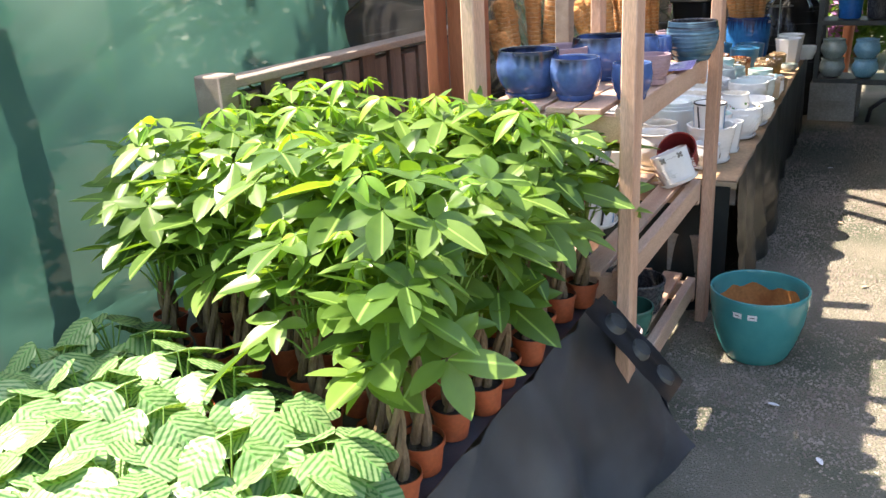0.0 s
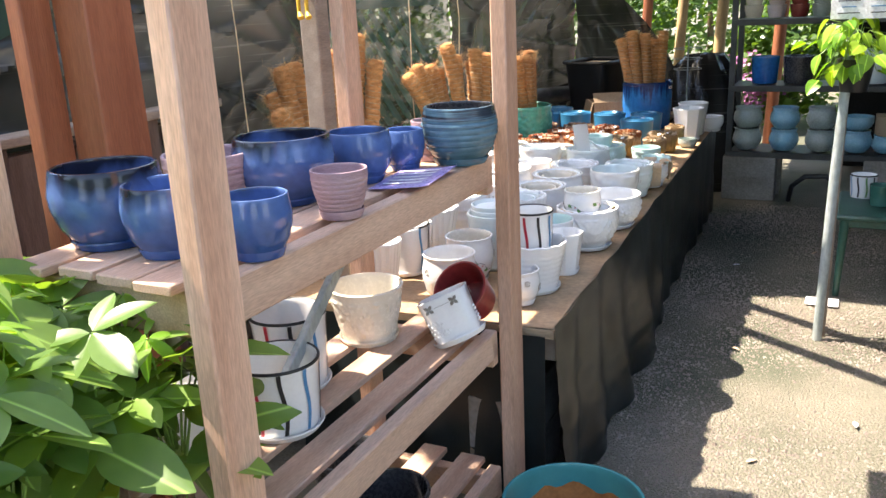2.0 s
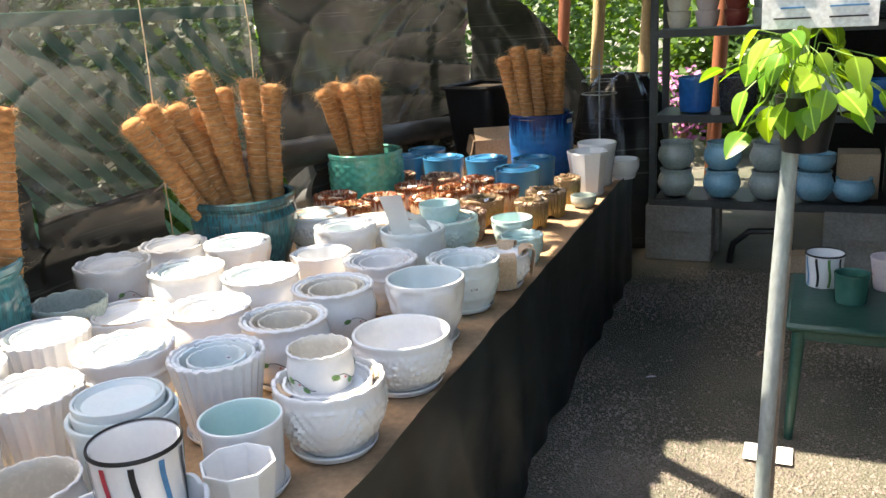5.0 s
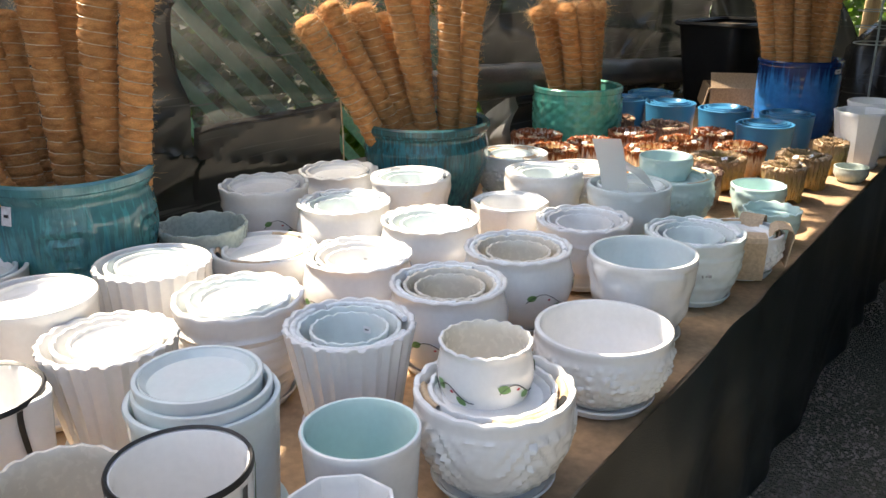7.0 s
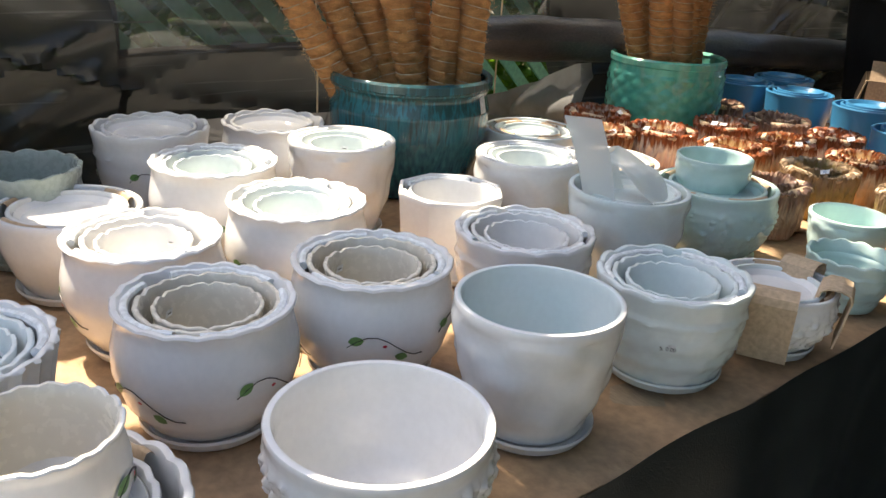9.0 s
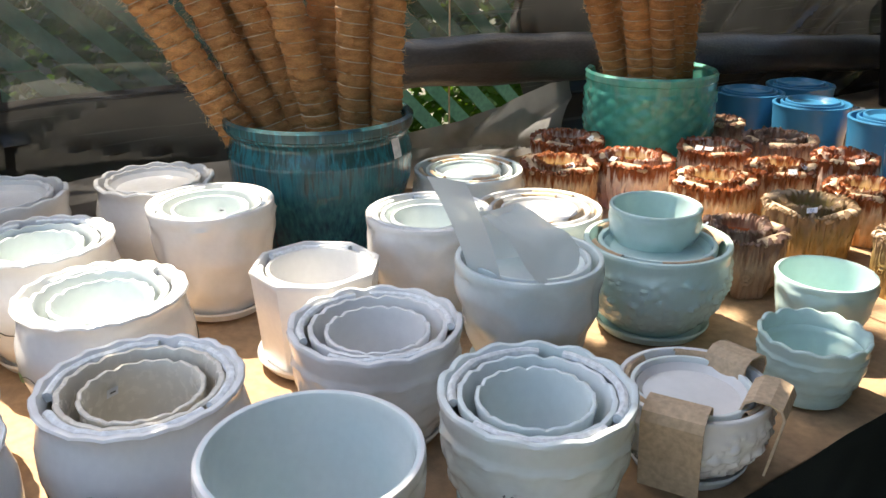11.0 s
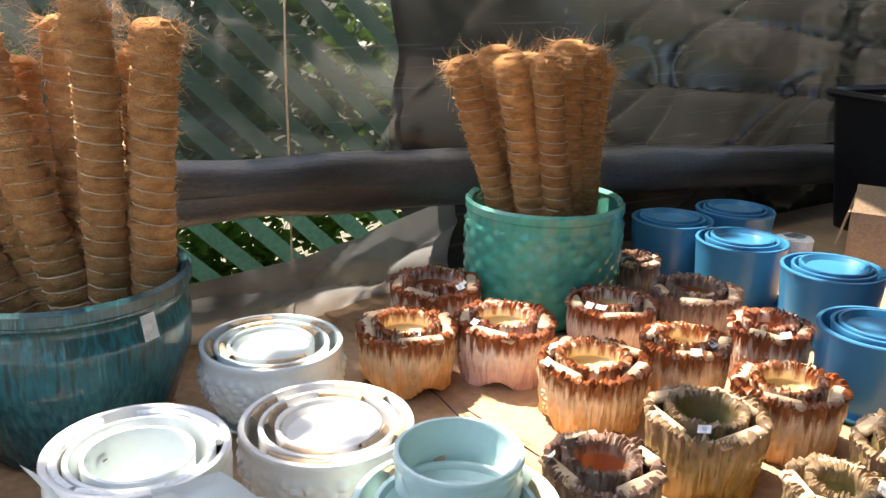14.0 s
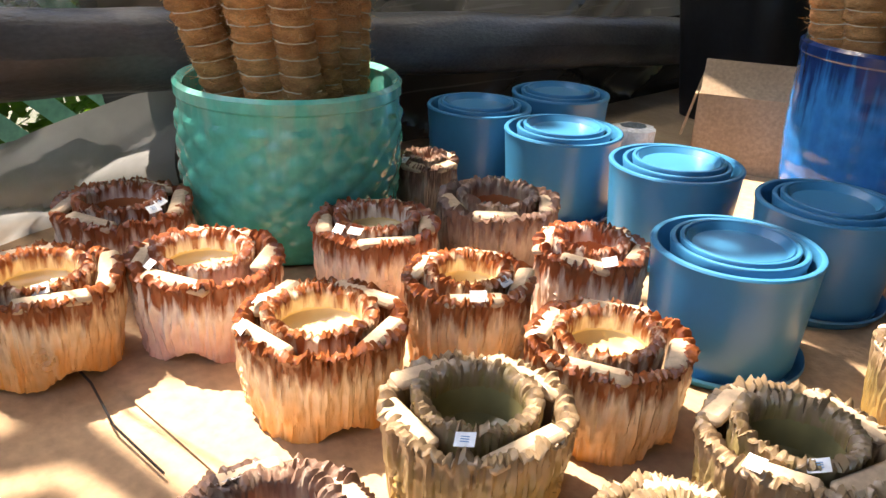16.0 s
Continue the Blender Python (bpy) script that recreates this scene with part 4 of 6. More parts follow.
def cardboard_sleeve(turn, wide, outside):
    """A folded strip of carton over the bowl's rim: a tongue inside, a fold, a flap that hangs outside."""
    band = thing("cardboard_sleeve", -0.756, 5.833, T, "folded brown cardboard sleeve over a bowl's rim", "cardboard", "cardboard sleeves", turn)
    top = 0.127
    path = [(0.064, top - 0.030), (0.070, top - 0.004), (0.080, top + 0.003), (0.098, top + 0.003), (0.112, top - 0.002), (0.116, top - 0.012), (0.112 - 0.1 * outside, top - outside)]
    bm = bmesh.new()
    rows = []
    for k, (q, z) in enumerate(path):
        rows.append([bm.verts.new((q, (w - 0.5) * wide + 0.002 * fold(k, w * 3, turn, 1.0), z)) for w in (0, 0.25, 0.5, 0.75, 1)])
    for lo, hi in zip(rows, rows[1:]):
        for k in range(4):
            bm.faces.new((lo[k], lo[k + 1], hi[k + 1], hi[k]))
    strip = part("strip", bm, CARDBOARD, band, smooth=False)
    strip.modifiers.new("thickness", "SOLIDIFY").thickness = 0.003
    return band


for turn, wide, outside in ((-62, 0.075, 0.112), (25, 0.070, 0.095), (95, 0.060, 0.030)):
    cardboard_sleeve(turn, wide, outside)

# loose packing paper in and by the pale pot
pp = thing("packing_paper", -1.072, 5.812, T + 0.16, "crumpled white packing paper sheet in a pot", "paper")

def paper_sheet(u, v):
    """A stiff sheet lying slantwise across the pot, one edge standing proud of the rim."""
    a = Vector((-0.071, -0.046, 0.091)).lerp(Vector((0.112, -0.078, 0.044)), u)
    b = Vector((-0.060, 0.022, 0.096)).lerp(Vector((0.030, 0.098, 0.012)), u)
    p = a.lerp(b, v)
    p.z += 0.014 * math.sin(u * 3.1) - 0.012 * math.sin(v * 3.1) + 0.007 * fold(u * 3, v * 3, 4, 1.4)
    return p


def paper_flap(u, v):
    """The part of the sheet that folds down inside."""
    a = Vector((-0.071, -0.046, 0.091)).lerp(Vector((-0.060, 0.022, 0.096)), v)
    return a + Vector((0.020 * u + 0.03 * u * u, 0.006 * u, -0.13 * u + 0.004 * fold(u * 3, v * 3, 14, 1.4)))


def paper_strip(u, v):
    """A narrow stiff strip that stands up out of the pot and leans out."""
    low = Vector((-0.030, -0.080, -0.030)).lerp(Vector((0.040, -0.074, -0.026)), u)
    high = Vector((-0.036, -0.162, 0.177)).lerp(Vector((0.037, -0.146, 0.183)), u)
    p = low.lerp(high, v)
    p.y += 0.010 * math.sin(v * 3.14) + 0.004 * math.sin(u * 3.14)
    return p


part("sheet", grid(20, 20, paper_sheet), TISSUE, pp)
part("fold", grid(10, 10, paper_flap), TISSUE, pp)
part("strip", grid(5, 20, paper_strip), TISSUE, pp)


# ---- stump-shaped pots ----
def stump_mesh(r, h, seed, seg=210, inner=False):
    rows = 26
    outer = [(r * (0.84 + 0.10 * math.sin(math.pi * min(1, 0.1 + 0.75 * k / rows)) + 0.10 * (k / rows) ** 2.2), h * k / rows) for k in range(rows + 1)]
    wall = 0.013
    prof = [(0, 0.012), (r * 0.8, 0.012)] + outer + [(r * 1.03, h * 1.025), (r * 1.01, h * 1.05), (r - wall * 0.45, h * 1.065), (r - wall * 0.8, h * 1.05), (r - wall * 1.1, h * 1.01), (r - wall * 1.2, h * 0.96), (r - wall * 1.2, h * 0.88), (r - wall * 1.1, h * 0.75), (r - wall * 1.3, h * 0.3), (r * 0.7, h * 0.16), (0, h * 0.15)]

    def shape(rr, zz, a, k):
        c, s = math.cos(a) * 5, math.sin(a) * 5
        if 2 <= k <= 2 + rows:
            t = (k - 2) / rows
            warp = 0.5 * fold(c * 0.8, s * 0.8, t * 2 + seed, 1.0)
            knot = math.hypot(((a + seed + 0.2 * warp) % 2.1 - 1.0) * 1.25, (t - 0.42) * 1.3)
            ring = max(0.0, 1 - knot / 0.30)
            cut = abs(fold(c * 1.7 + warp + seed, s * 1.7 + warp, t * 1.25, 1.0))
            fine = abs(fold(c * 3.6 + seed, s * 3.6, t * 3.2, 1.0))
            rr *= 1 + (0.10 * cut + 0.055 * fine - 0.035) * (1 - ring) + 0.03 * math.cos(knot * 62) * min(1, ring * 2.5)
            if t > 0.55:
                rr *= 1 + 0.05 * (t - 0.55) / 0.45 * abs(fold(c * 2.6 + seed, s * 2.6, t * 9, 1.0))
            if not inner:
                foot = 0.5 + 0.5 * math.cos(a * 4 + seed)
                if t < 0.2:
                    zz += 0.26 * h * (0.2 - t) / 0.2 * max(0, 0.55 - foot)
                    rr *= 1 + 0.07 * foot * (0.2 - t) / 0.2
        if zz > h * 0.84:
            g = min(1.0, (zz / h - 0.84) / 0.12)
            zz += g * h * (0.05 * fold(c * 0.7, s * 0.7, seed, 1.0) + 0.11 * abs(fold(c * 2.7, s * 2.7, seed + rr * 22, 1.0)) + 0.07 * fold(c * 5.6, s * 5.6, seed + rr * 60, 1.0))
            rr *= 1 + g * (0.05 * fold(c * 1.5, s * 1.5, zz * 30 + seed, 1.0) + 0.035 * fold(c * 5.0, s * 5.0, zz * 60 + seed, 1.0))
        return rr, zz
    return lathe(prof, seg, shape)


def stump(x, y, r, h, tone, seed, label, z=None):
    rnd = random.Random(seed)
    z = T if z is None else z
    g = "tree-stump pots on the table"
    p = thing("stump_pot", x, y, z, label, "pot", g, rnd.uniform(0, 360))
    part("body", stump_mesh(r * 0.97, h, seed), STUMPS[tone], p)
    q = thing("stump_pot", x + rnd.uniform(-0.004, 0.004), y + rnd.uniform(-0.004, 0.004), z + 0.028, "smaller glazed stump pot nested inside a larger one", "pot", g, rnd.uniform(0, 360))
    part("body", stump_mesh(r * 0.65, h * 0.84, seed + 31, 150, True), STUMPS[tone], q)
    ir = r * 0.65 - 0.015
    floor_z = h * (0.56 if tone in ("pink", "orange") and seed % 3 else 0.34)
    part("inside", lathe([(0, floor_z), (ir * 0.7, floor_z + 0.001), (ir * 0.94, floor_z + 0.008), (ir, h * 0.66), (ir + 0.001, h * 0.80)], 40), STUMP_INSIDE if tone in ("pink", "orange") and seed % 3 else (STUMP_DEEP if tone == "olive" else STUMP_RUSSET), q, "glossy glaze inside")
    for k in range(4):
        a = k * math.pi / 2 + rnd.uniform(-0.3, 0.3)
        m = Matrix.Rotation(a, 4, "Z") @ Matrix.Translation((r * 0.79, 0, h * 1.035)) @ pose(0, 0, 0, rnd.uniform(-6, 6), rnd.uniform(-14, 14), rnd.uniform(-8, 8))
        w = r * rnd.uniform(0.36, 0.50)
        part("cardboard_wedge", bx(0, 0, 0, 0.024, 2 * w, 0.013, 0.0045, None, m), CARDBOARD, p, "folded cardboard wedge")
    for k in range(rnd.choice((1, 2))):
        a = rnd.uniform(2.2, 4.4)
        m = Matrix.Rotation(a, 4, "Z") @ Matrix.Translation((r * rnd.uniform(0.62, 0.98), 0, h * 1.13)) @ pose(0, 0, 0, rnd.uniform(-15, 15), rnd.uniform(20, 50), 0)
        s = part("price_sticker", grid(2, 2, lambda u, v, m=m: m @ Vector(((u - 0.5) * 0.014, (v - 0.5) * 0.020, 0.002 + 0.003 * v * v))), PAPER, p, "small white price sticker")
        for i in range(3):
            part("bar", grid(1, 1, lambda u, v, m=m, i=i: m @ Vector(((u - 0.5) * 0.0009 + 0.0024 * (i - 1), (v - 0.5) * 0.008, 0.0042))), INKBLUE, s, "printed bars")
    return p


for k, (x, y, r, tone) in enumerate((
        (-1.655, 6.383, 0.098, "orange"), (-1.584, 6.568, 0.101, "pink"), (-1.834, 6.566, 0.102, "pink"), (-1.353, 6.589, 0.100, "orange"), (-1.544, 6.820, 0.095, "pink"), (-1.724, 7.083, 0.057, "brown"), (-1.503, 7.039, 0.098, "brown"), (-1.326, 6.799, 0.085, "orange"), (-1.290, 7.007, 0.082, "pink"), (-1.111, 6.811, 0.095, "orange"), (-1.113, 6.602, 0.096, "olive"), (-0.885, 6.800, 0.093, "olive"), (-1.096, 6.362, 0.085, "brown"), (-0.885, 6.595, 0.072, "olive"), (-0.860, 7.080, 0.062, "olive"))):
    stump(x, y, r, 0.108, tone, 40 + k, {"orange": "amber and brown glazed tree-stump pot on feet", "pink": "pink tree-stump pot with dripping brown rim", "olive": "olive-brown glazed tree-stump pot on feet", "brown": "dark brown glazed tree-stump pot"}[tone])

# ---- blue cylinder pots, nested in threes ----
for k, (x, y, r, h) in enumerate(((-1.825, 7.315, 0.107, 0.160), (-1.805, 7.549, 0.108, 0.160), (-1.602, 7.314, 0.111, 0.160), (-1.356, 7.311, 0.112, 0.160), (-1.106, 7.065, 0.110, 0.160), (-1.104, 7.335, 0.109, 0.160))):
    pot(x, y, r, h, "cyl", BLUE_MATTE, "satin blue cylinder pots nested inside each other", nest=2, rise=0.010, ratios=(0.80, 0.86), seed=60 + k, price="", group="blue cylinder pots")

# ---- large jars holding coir poles ----
JARS = ((-1.889, 4.667, 0.180, 0.332, "jar", AQUARUN, "medal", "aqua glazed jar holding coir poles"), (-1.778, 5.802, 0.199, 0.284, "jar", TEALRUN, "", "dark teal streaked jar holding coir poles"),
        (-1.821, 6.859, 0.182, 0.267, "drum", JADE, "quilt", "jade green quilted jar holding coir poles"), (-1.20, 7.78, 0.180, 0.330, "drum", COBALT, "ring", "cobalt blue glazed jar holding coir poles"))
for k, (x, y, r, h, style, mat, look_of, label) in enumerate(JARS):
    j = thing("glazed_jar", x, y, T, label, "pot", "large glazed jars", 20 * k)
    part("body", pot_mesh(style, r, h, look_of, k, 44, 96), [mat, mat], j)
    part("rim", lathe([(r * 0.93, h + 0.002), (r * 0.985, h + 0.010), (r * 1.02, h + 0.004), (r * 1.02, h - 0.012), (r * 1.0, h - 0.016)], 72), mat, j)
    if k < 2:
        sticker(j, style, r, h, 0.12 if k else -1.3, h * 0.83, "", 0.028, 0.040)
    elif k == 3:
        sticker(j, style, r, h, -1.3, h * 0.9, "", 0.05, 0.02)


def coir_pole(base, top, rad, seed):
    rnd = random.Random(seed)
    p, q = Vector(base), Vector(top)
    d = q - p
    e = thing("coir_pole", *base, "brown coir moss pole bound with twine", "plant pole", "coir poles in jars")
    n = int(d.length / 0.005)
    axis = d.normalized()
    side = axis.orthogonal().normalized()
    up = axis.cross(side)

    def ring(u, v):
        a = 2 * math.pi * u
        t = v * d.length
        end = 1.0 - max(0, (v - 0.975) / 0.025) ** 2 * 0.30 + 0.10 * max(0.0, 1 - abs(v - 0.95) / 0.04)
        sway = side * (0.008 * fold(seed, t * 3.5, 1, 1.0)) + up * (0.008 * fold(seed, t * 3.5, 7, 1.0))
        rr = rad * end * (1 + 0.11 * fold(math.cos(a) * 2 + seed, math.sin(a) * 2, t * 28, 1.0) + 0.13 * fold(math.cos(a) * 5, math.sin(a) * 5 + seed, t * 90, 1.0) - 0.17 * max(0, math.cos(2 * math.pi * t / 0.026 + a)) ** 4)
        return axis * t + sway + side * rr * math.cos(a) + up * rr * math.sin(a)
    bm = grid(20, n, ring)
    tip = [v for v in bm.verts if abs(v.co.dot(axis) - d.length) < 1e-4]
    c = bm.verts.new(axis * (d.length + rad * 0.12))
    tip.sort(key=lambda v: math.atan2(v.co.dot(up), v.co.dot(side)))
    for a, b in zip(tip, tip[1:] + tip[:1]):
        if (a.co - b.co).length > 1e-6:
            bm.faces.new((a, b, c))
    part("core", bm, COIR, e)
    turns = d.length / 0.026
    pts = [axis * (t * d.length) + (side * math.cos(-2 * math.pi * turns * t) + up * math.sin(-2 * math.pi * turns * t)) * rad * 0.97 for t in np.linspace(0.02, 0.97, int(turns * 9))]
    part("twine", tube(pts, 0.0013, 3), TWINE, e, "thin pale twine")
    verts, faces = [], []
    for _ in range(420 + int(1100 * d.length)):
        v = rnd.random() ** 0.6 if rnd.random() < 0.75 else rnd.uniform(0.90, 1.005)
        a = rnd.uniform(0, 6.283)
        o = axis * (v * d.length) + (side * math.cos(a) + up * math.sin(a)) * rad * 0.98
        out = (side * math.cos(a) + up * math.sin(a)).lerp(Vector((rnd.uniform(-1, 1), rnd.uniform(-1, 1), rnd.uniform(-1, 1))), 0.55).normalized()
        ln = rnd.uniform(0.006, 0.020) * (2.0 if v > 0.92 else 1) * (2.0 if rnd.random() < 0.07 else 1)
        w = Vector((rnd.uniform(-1, 1), rnd.uniform(-1, 1), rnd.uniform(-1, 1))).normalized() * 0.0005
        bend = Vector((rnd.uniform(-1, 1), rnd.uniform(-1, 1), rnd.uniform(-1, 1))) * ln * 0.45
        k = len(verts)
        verts += [o - w, o + w, o + out * ln * 0.6 + w * 0.7, o + out * ln * 0.6 - w * 0.7, o + out * ln + bend]
        faces += [(k, k + 1, k + 2, k + 3), (k + 3, k + 2, k + 4)]
    me = bpy.data.meshes.new("fibre_fuzz")
    me.from_pydata([tuple(v) for v in verts], [], faces)
    me.materials.append(FIBRE)
    fb = place_mesh("fibre_fuzz", me, e, Matrix())
    tagged(fb, "loose coir fibres", kind="stuff")
    return e


def pole_bunch(jar, right, tops, seed, thick=0.035):
    """tops: offset along 'right' from the jar's middle, height above its rim, depth offset, sideways offset of the foot."""
    x, y, r, h = jar[:4]
    rv = Vector((*right, 0)).normalized()
    back = Vector((-rv.y, rv.x, 0))
    for k, (u, up, dep, foot) in enumerate(tops):
        inn = r * 0.62
        b = Vector((x, y, T + 0.03)) + rv * max(-inn, min(inn, foot)) + back * max(-inn, min(inn, dep * 0.5))
        t = Vector((x, y, T + h + up)) + rv * u + back * dep
        coir_pole(tuple(b), tuple(t), thick + 0.002 * ((k * 7 + seed) % 3 - 1), seed * 50 + k)


pole_bunch(JARS[0], (0.53, 0.85), ((-0.24, 0.41, 0.02, -0.10), (-0.16, 0.42, 0.08, -0.05), (-0.02, 0.43, 0.02, 0.02), (0.05, 0.46, 0.09, 0.04), (0.12, 0.53, 0.0, 0.05), (0.19, 0.41, -0.03, 0.11), (-0.32, 0.24, -0.10, 0.07), (-0.10, 0.34, 0.12, -0.06), (-0.27, 0.30, 0.06, -0.11)), 1, 0.038)
pole_bunch(JARS[1], (0.5, 0.87), ((-0.38, 0.33, -0.02, -0.04), (-0.30, 0.37, 0.02, 0.02), (-0.19, 0.36, 0.06, 0.04), (-0.11, 0.47, 0.0, 0.06), (0.01, 0.40, 0.09, 0.03), (0.085, 0.43, 0.0, 0.07), (0.175, 0.40, 0.02, 0.12), (0.13, 0.36, 0.1, 0.10), (-0.24, 0.34, 0.10, -0.06), (-0.09, 0.33, 0.13, -0.02)), 2)
pole_bunch(JARS[2], (0.5, 0.87), ((-0.21, 0.325, -0.02, -0.03), (-0.13, 0.345, 0.05, -0.02), (-0.105, 0.335, -0.05, 0.01), (-0.03, 0.34, -0.08, 0.05), (0.03, 0.365, -0.02, 0.06), (0.085, 0.35, 0.03, 0.08), (0.125, 0.31, 0.08, 0.09), (-0.05, 0.33, 0.06, 0.0)), 3, 0.036)
pole_bunch(JARS[3], (0.88, 0.47), ((-0.20, 0.32, 0.0, -0.06), (-0.13, 0.37, -0.03, -0.03), (-0.04, 0.35, -0.05, 0.02), (0.02, 0.31, 0.08, 0.04), (0.06, 0.30, 0.02, 0.05), (0.11, 0.36, 0.0, 0.08), (-0.08, 0.34, 0.08, 0.0)), 4, 0.038)

# far end of the table
pot(-0.807, 7.260, 0.100, 0.214, "taper", WHITE, "plain white eight-sided pot", look_of="facet", seed=70)
pot(-0.818, 7.503, 0.101, 0.217, "taper", WHITE, "plain white tapered pot", seed=71)
pot(-0.72, 7.68, 0.085, 0.10, "bowl", WHITE, "white low bowl at the table end", seed=72)
pot(-0.76, 6.99, 0.060, 0.055, "bowl", SAGE, "low grey ceramic bowl", look_of="", saucer=False, seed=73)
carton = thing("cardboard_box", -1.555, 7.96, T, "open brown cardboard box with raised flaps", "box", rz=27)
carton.scale = (0.93, 0.93, 0.90)
for sx, sy, w, d in ((-0.13, 0, 0.006, 0.3), (0.13, 0, 0.006, 0.3), (0, -0.15, 0.26, 0.006), (0, 0.15, 0.26, 0.006)):
    part("side_panel", bx(sx, sy, 0.095, w, d, 0.19, 0), CARDBOARD_SHADED, carton)
part("bottom", bx(0, 0, 0.004, 0.26, 0.3, 0.006, 0), CARDBOARD_SHADED, carton)
part("flap", bx(0, 0, 0, 0.26, 0.006, 0.10, 0, None, pose(0, -0.118, 0.226, -42)), CARDBOARD_SHADED, carton)
part("flap", bx(0, 0, 0, 0.006, 0.3, 0.11, 0, None, pose(-0.150, 0, 0.135, 0, 12)), CARDBOARD_SHADED, carton)
part("flap", bx(0, 0, 0, 0.006, 0.3, 0.11, 0, None, pose(0.16, 0, 0.22, 0, 40)), CARDBOARD_SHADED, carton)
tote = thing("storage_tote", -1.74, 8.36, T, "large black plastic storage tote", "bin", rz=-12)
tote.scale = (0.88, 0.88, 1.0)
part("body", grid(48, 10, lambda u, v: (lambda a: ((0.17 + 0.05 * v) * math.copysign(abs(math.cos(a)) ** 0.35, math.cos(a)), (0.22 + 0.06 * v) * math.copysign(abs(math.sin(a)) ** 0.35, math.sin(a)), 0.44 * v))(2 * math.pi * u)), TRAY, tote)
part("rim", grid(48, 6, lambda u, v: (lambda a, b: ((0.228 + 0.018 * math.cos(b)) * math.copysign(abs(math.cos(a)) ** 0.35, math.cos(a)), (0.288 + 0.018 * math.cos(b)) * math.copysign(abs(math.sin(a)) ** 0.35, math.sin(a)), 0.44 + 0.014 * math.sin(b)))(2 * math.pi * u, 2 * math.pi * v)), TRAY, tote)
part("folded_card", bx(0, 0, 0.40, 0.36, 0.46, 0.05, 0.02), CARDBOARD, tote, "folded cardboard inside")
back_table = thing("side_table", -1.62, 8.25, 0, "low wooden side table behind the display table", "table")
part("tabletop", bx(0, 0, TABLE_Z - 0.015, 0.95, 0.98, 0.036), PLY, back_table)
for sx in (-0.42, 0.42):
    for sy in (-0.44, 0.44):
        part("leg", bx(sx, sy, 0.30, 0.07, 0.07, 0.60), GREYWOOD, back_table)

# ---- wooden stand with blue pots ----
SX0, SX1, SY0, SY1 = -1.20, -0.69, 2.44, 3.69
stand = thing("wooden_shelf", 0.5 * (SX0 + SX1), 0.5 * (SY0 + SY1), 0, "new pine lumber shelf stand with slatted shelves", "shelf")
hx, hy = 0.5 * (SX1 - SX0), 0.5 * (SY1 - SY0)
for sx in (-1, 1):
    for sy in (-1, 1):
        part("post", bx(sx * hx, sy * hy, 1.1, 0.045, 0.085, 2.2, 0.004), PINE, stand)
for z in (0.20, 0.66, 1.19):
    for sy in (-1, 1):
        part("cross_beam", bx(0, sy * (hy - 0.064), z - 0.045, 2 * hx - 0.05, 0.04, 0.085, 0.004), PINE_Y, stand)
    part("front_rail", bx(hx - 0.045, 0, z - 0.022, 0.04, 2 * hy - 0.09, 0.085, 0.004), PINE_Y, stand)
    slats = (-0.19, -0.085, 0.02, 0.115) if z > 1 else (-0.17, -0.02, 0.12)
    for k, x in enumerate(slats):
        part("slat", bx(x, 0.01 * ((k * 5) % 3 - 1), z + 0.012, 0.085, 2 * hy - 0.03, 0.02, 0.003), PINE_Y, stand)
part("brace", bx(0, 0, 0, 0.02, 0.62, 0.035, 0.003, None, pose(-0.02, 0.05, 0.93, 33, 0, 4)), GALV, stand, "grey metal brace")
B = "blue glazed pots on the shelf"
U = 1.214
for k, (x, y, r, h, mat, label, look_of) in enumerate((
        (-1.09, 2.62, 0.100, 0.150, DENIM, "round blue glazed pot with darker rim and saucer", ""), (-0.92, 2.60, 0.078, 0.130, DENIM, "blue glazed pot with grey-brown rim and saucer", ""),
        (-0.745, 2.63, 0.060, 0.112, DENIM, "small blue glazed pot with dark rim", ""), (-0.755, 2.92, 0.060, 0.100, MAUVE, "small dusty mauve ringed pot on a saucer", "ring"),
        (-0.96, 3.01, 0.108, 0.148, DENIM, "large blue glazed pot with dark rim", ""), (-0.90, 3.24, 0.076, 0.124, DENIM, "blue glazed pot with dark rim", ""),
        (-0.86, 3.40, 0.050, 0.104, DENIM, "small round blue glazed pot", ""), (-0.85, 3.54, 0.056, 0.108, MAUVE, "dusty mauve ringed clay pot", "ring"),
        (-1.08, 2.90, 0.100, 0.125, MAUVE, "wide dusty mauve pot with pale rim", "ring"), (-0.755, 3.52, 0.095, 0.150, SLATE, "slate blue ringed pot on a dark saucer", "ring"))):
    pot(x, y, r, h, "cup" if mat is MAUVE else "barrel", mat, label, z=U, look_of=look_of, seed=80 + k, group=B, price="" if k not in (0, 4, 9) else "$24.00", inner=DARKPOT if mat is SLATE else None)
leaflet = thing("paper_sheet", -0.765, 3.27, U + 0.001, "white printed sheet with lilac print on the shelf", "paper", rz=8)
part("sheet", grid(8, 8, lambda u, v: (-0.075 + 0.15 * u, -0.12 + 0.24 * v, 0.004 + 0.012 * u * u + 0.003 * fold(u * 3, v * 3, 2, 1))), LILAC, leaflet)
for k in range(5):
    part("print", grid(4, 1, lambda u, v, k=k: (-0.055 + 0.10 * u, -0.08 + 0.036 * k + 0.014 * v, 0.007 + 0.012 * (0.133 + 0.667 * u) ** 2)), PAPER, leaflet, "pale printed lines")
MS = "white pots on the middle shelf"
M0 = 0.684
pot(-0.97, 2.92, 0.100, 0.172, "cyl", WHITE, "white pot with coloured stripes and black rim", z=M0, stripes=True, seed=90, group=MS)
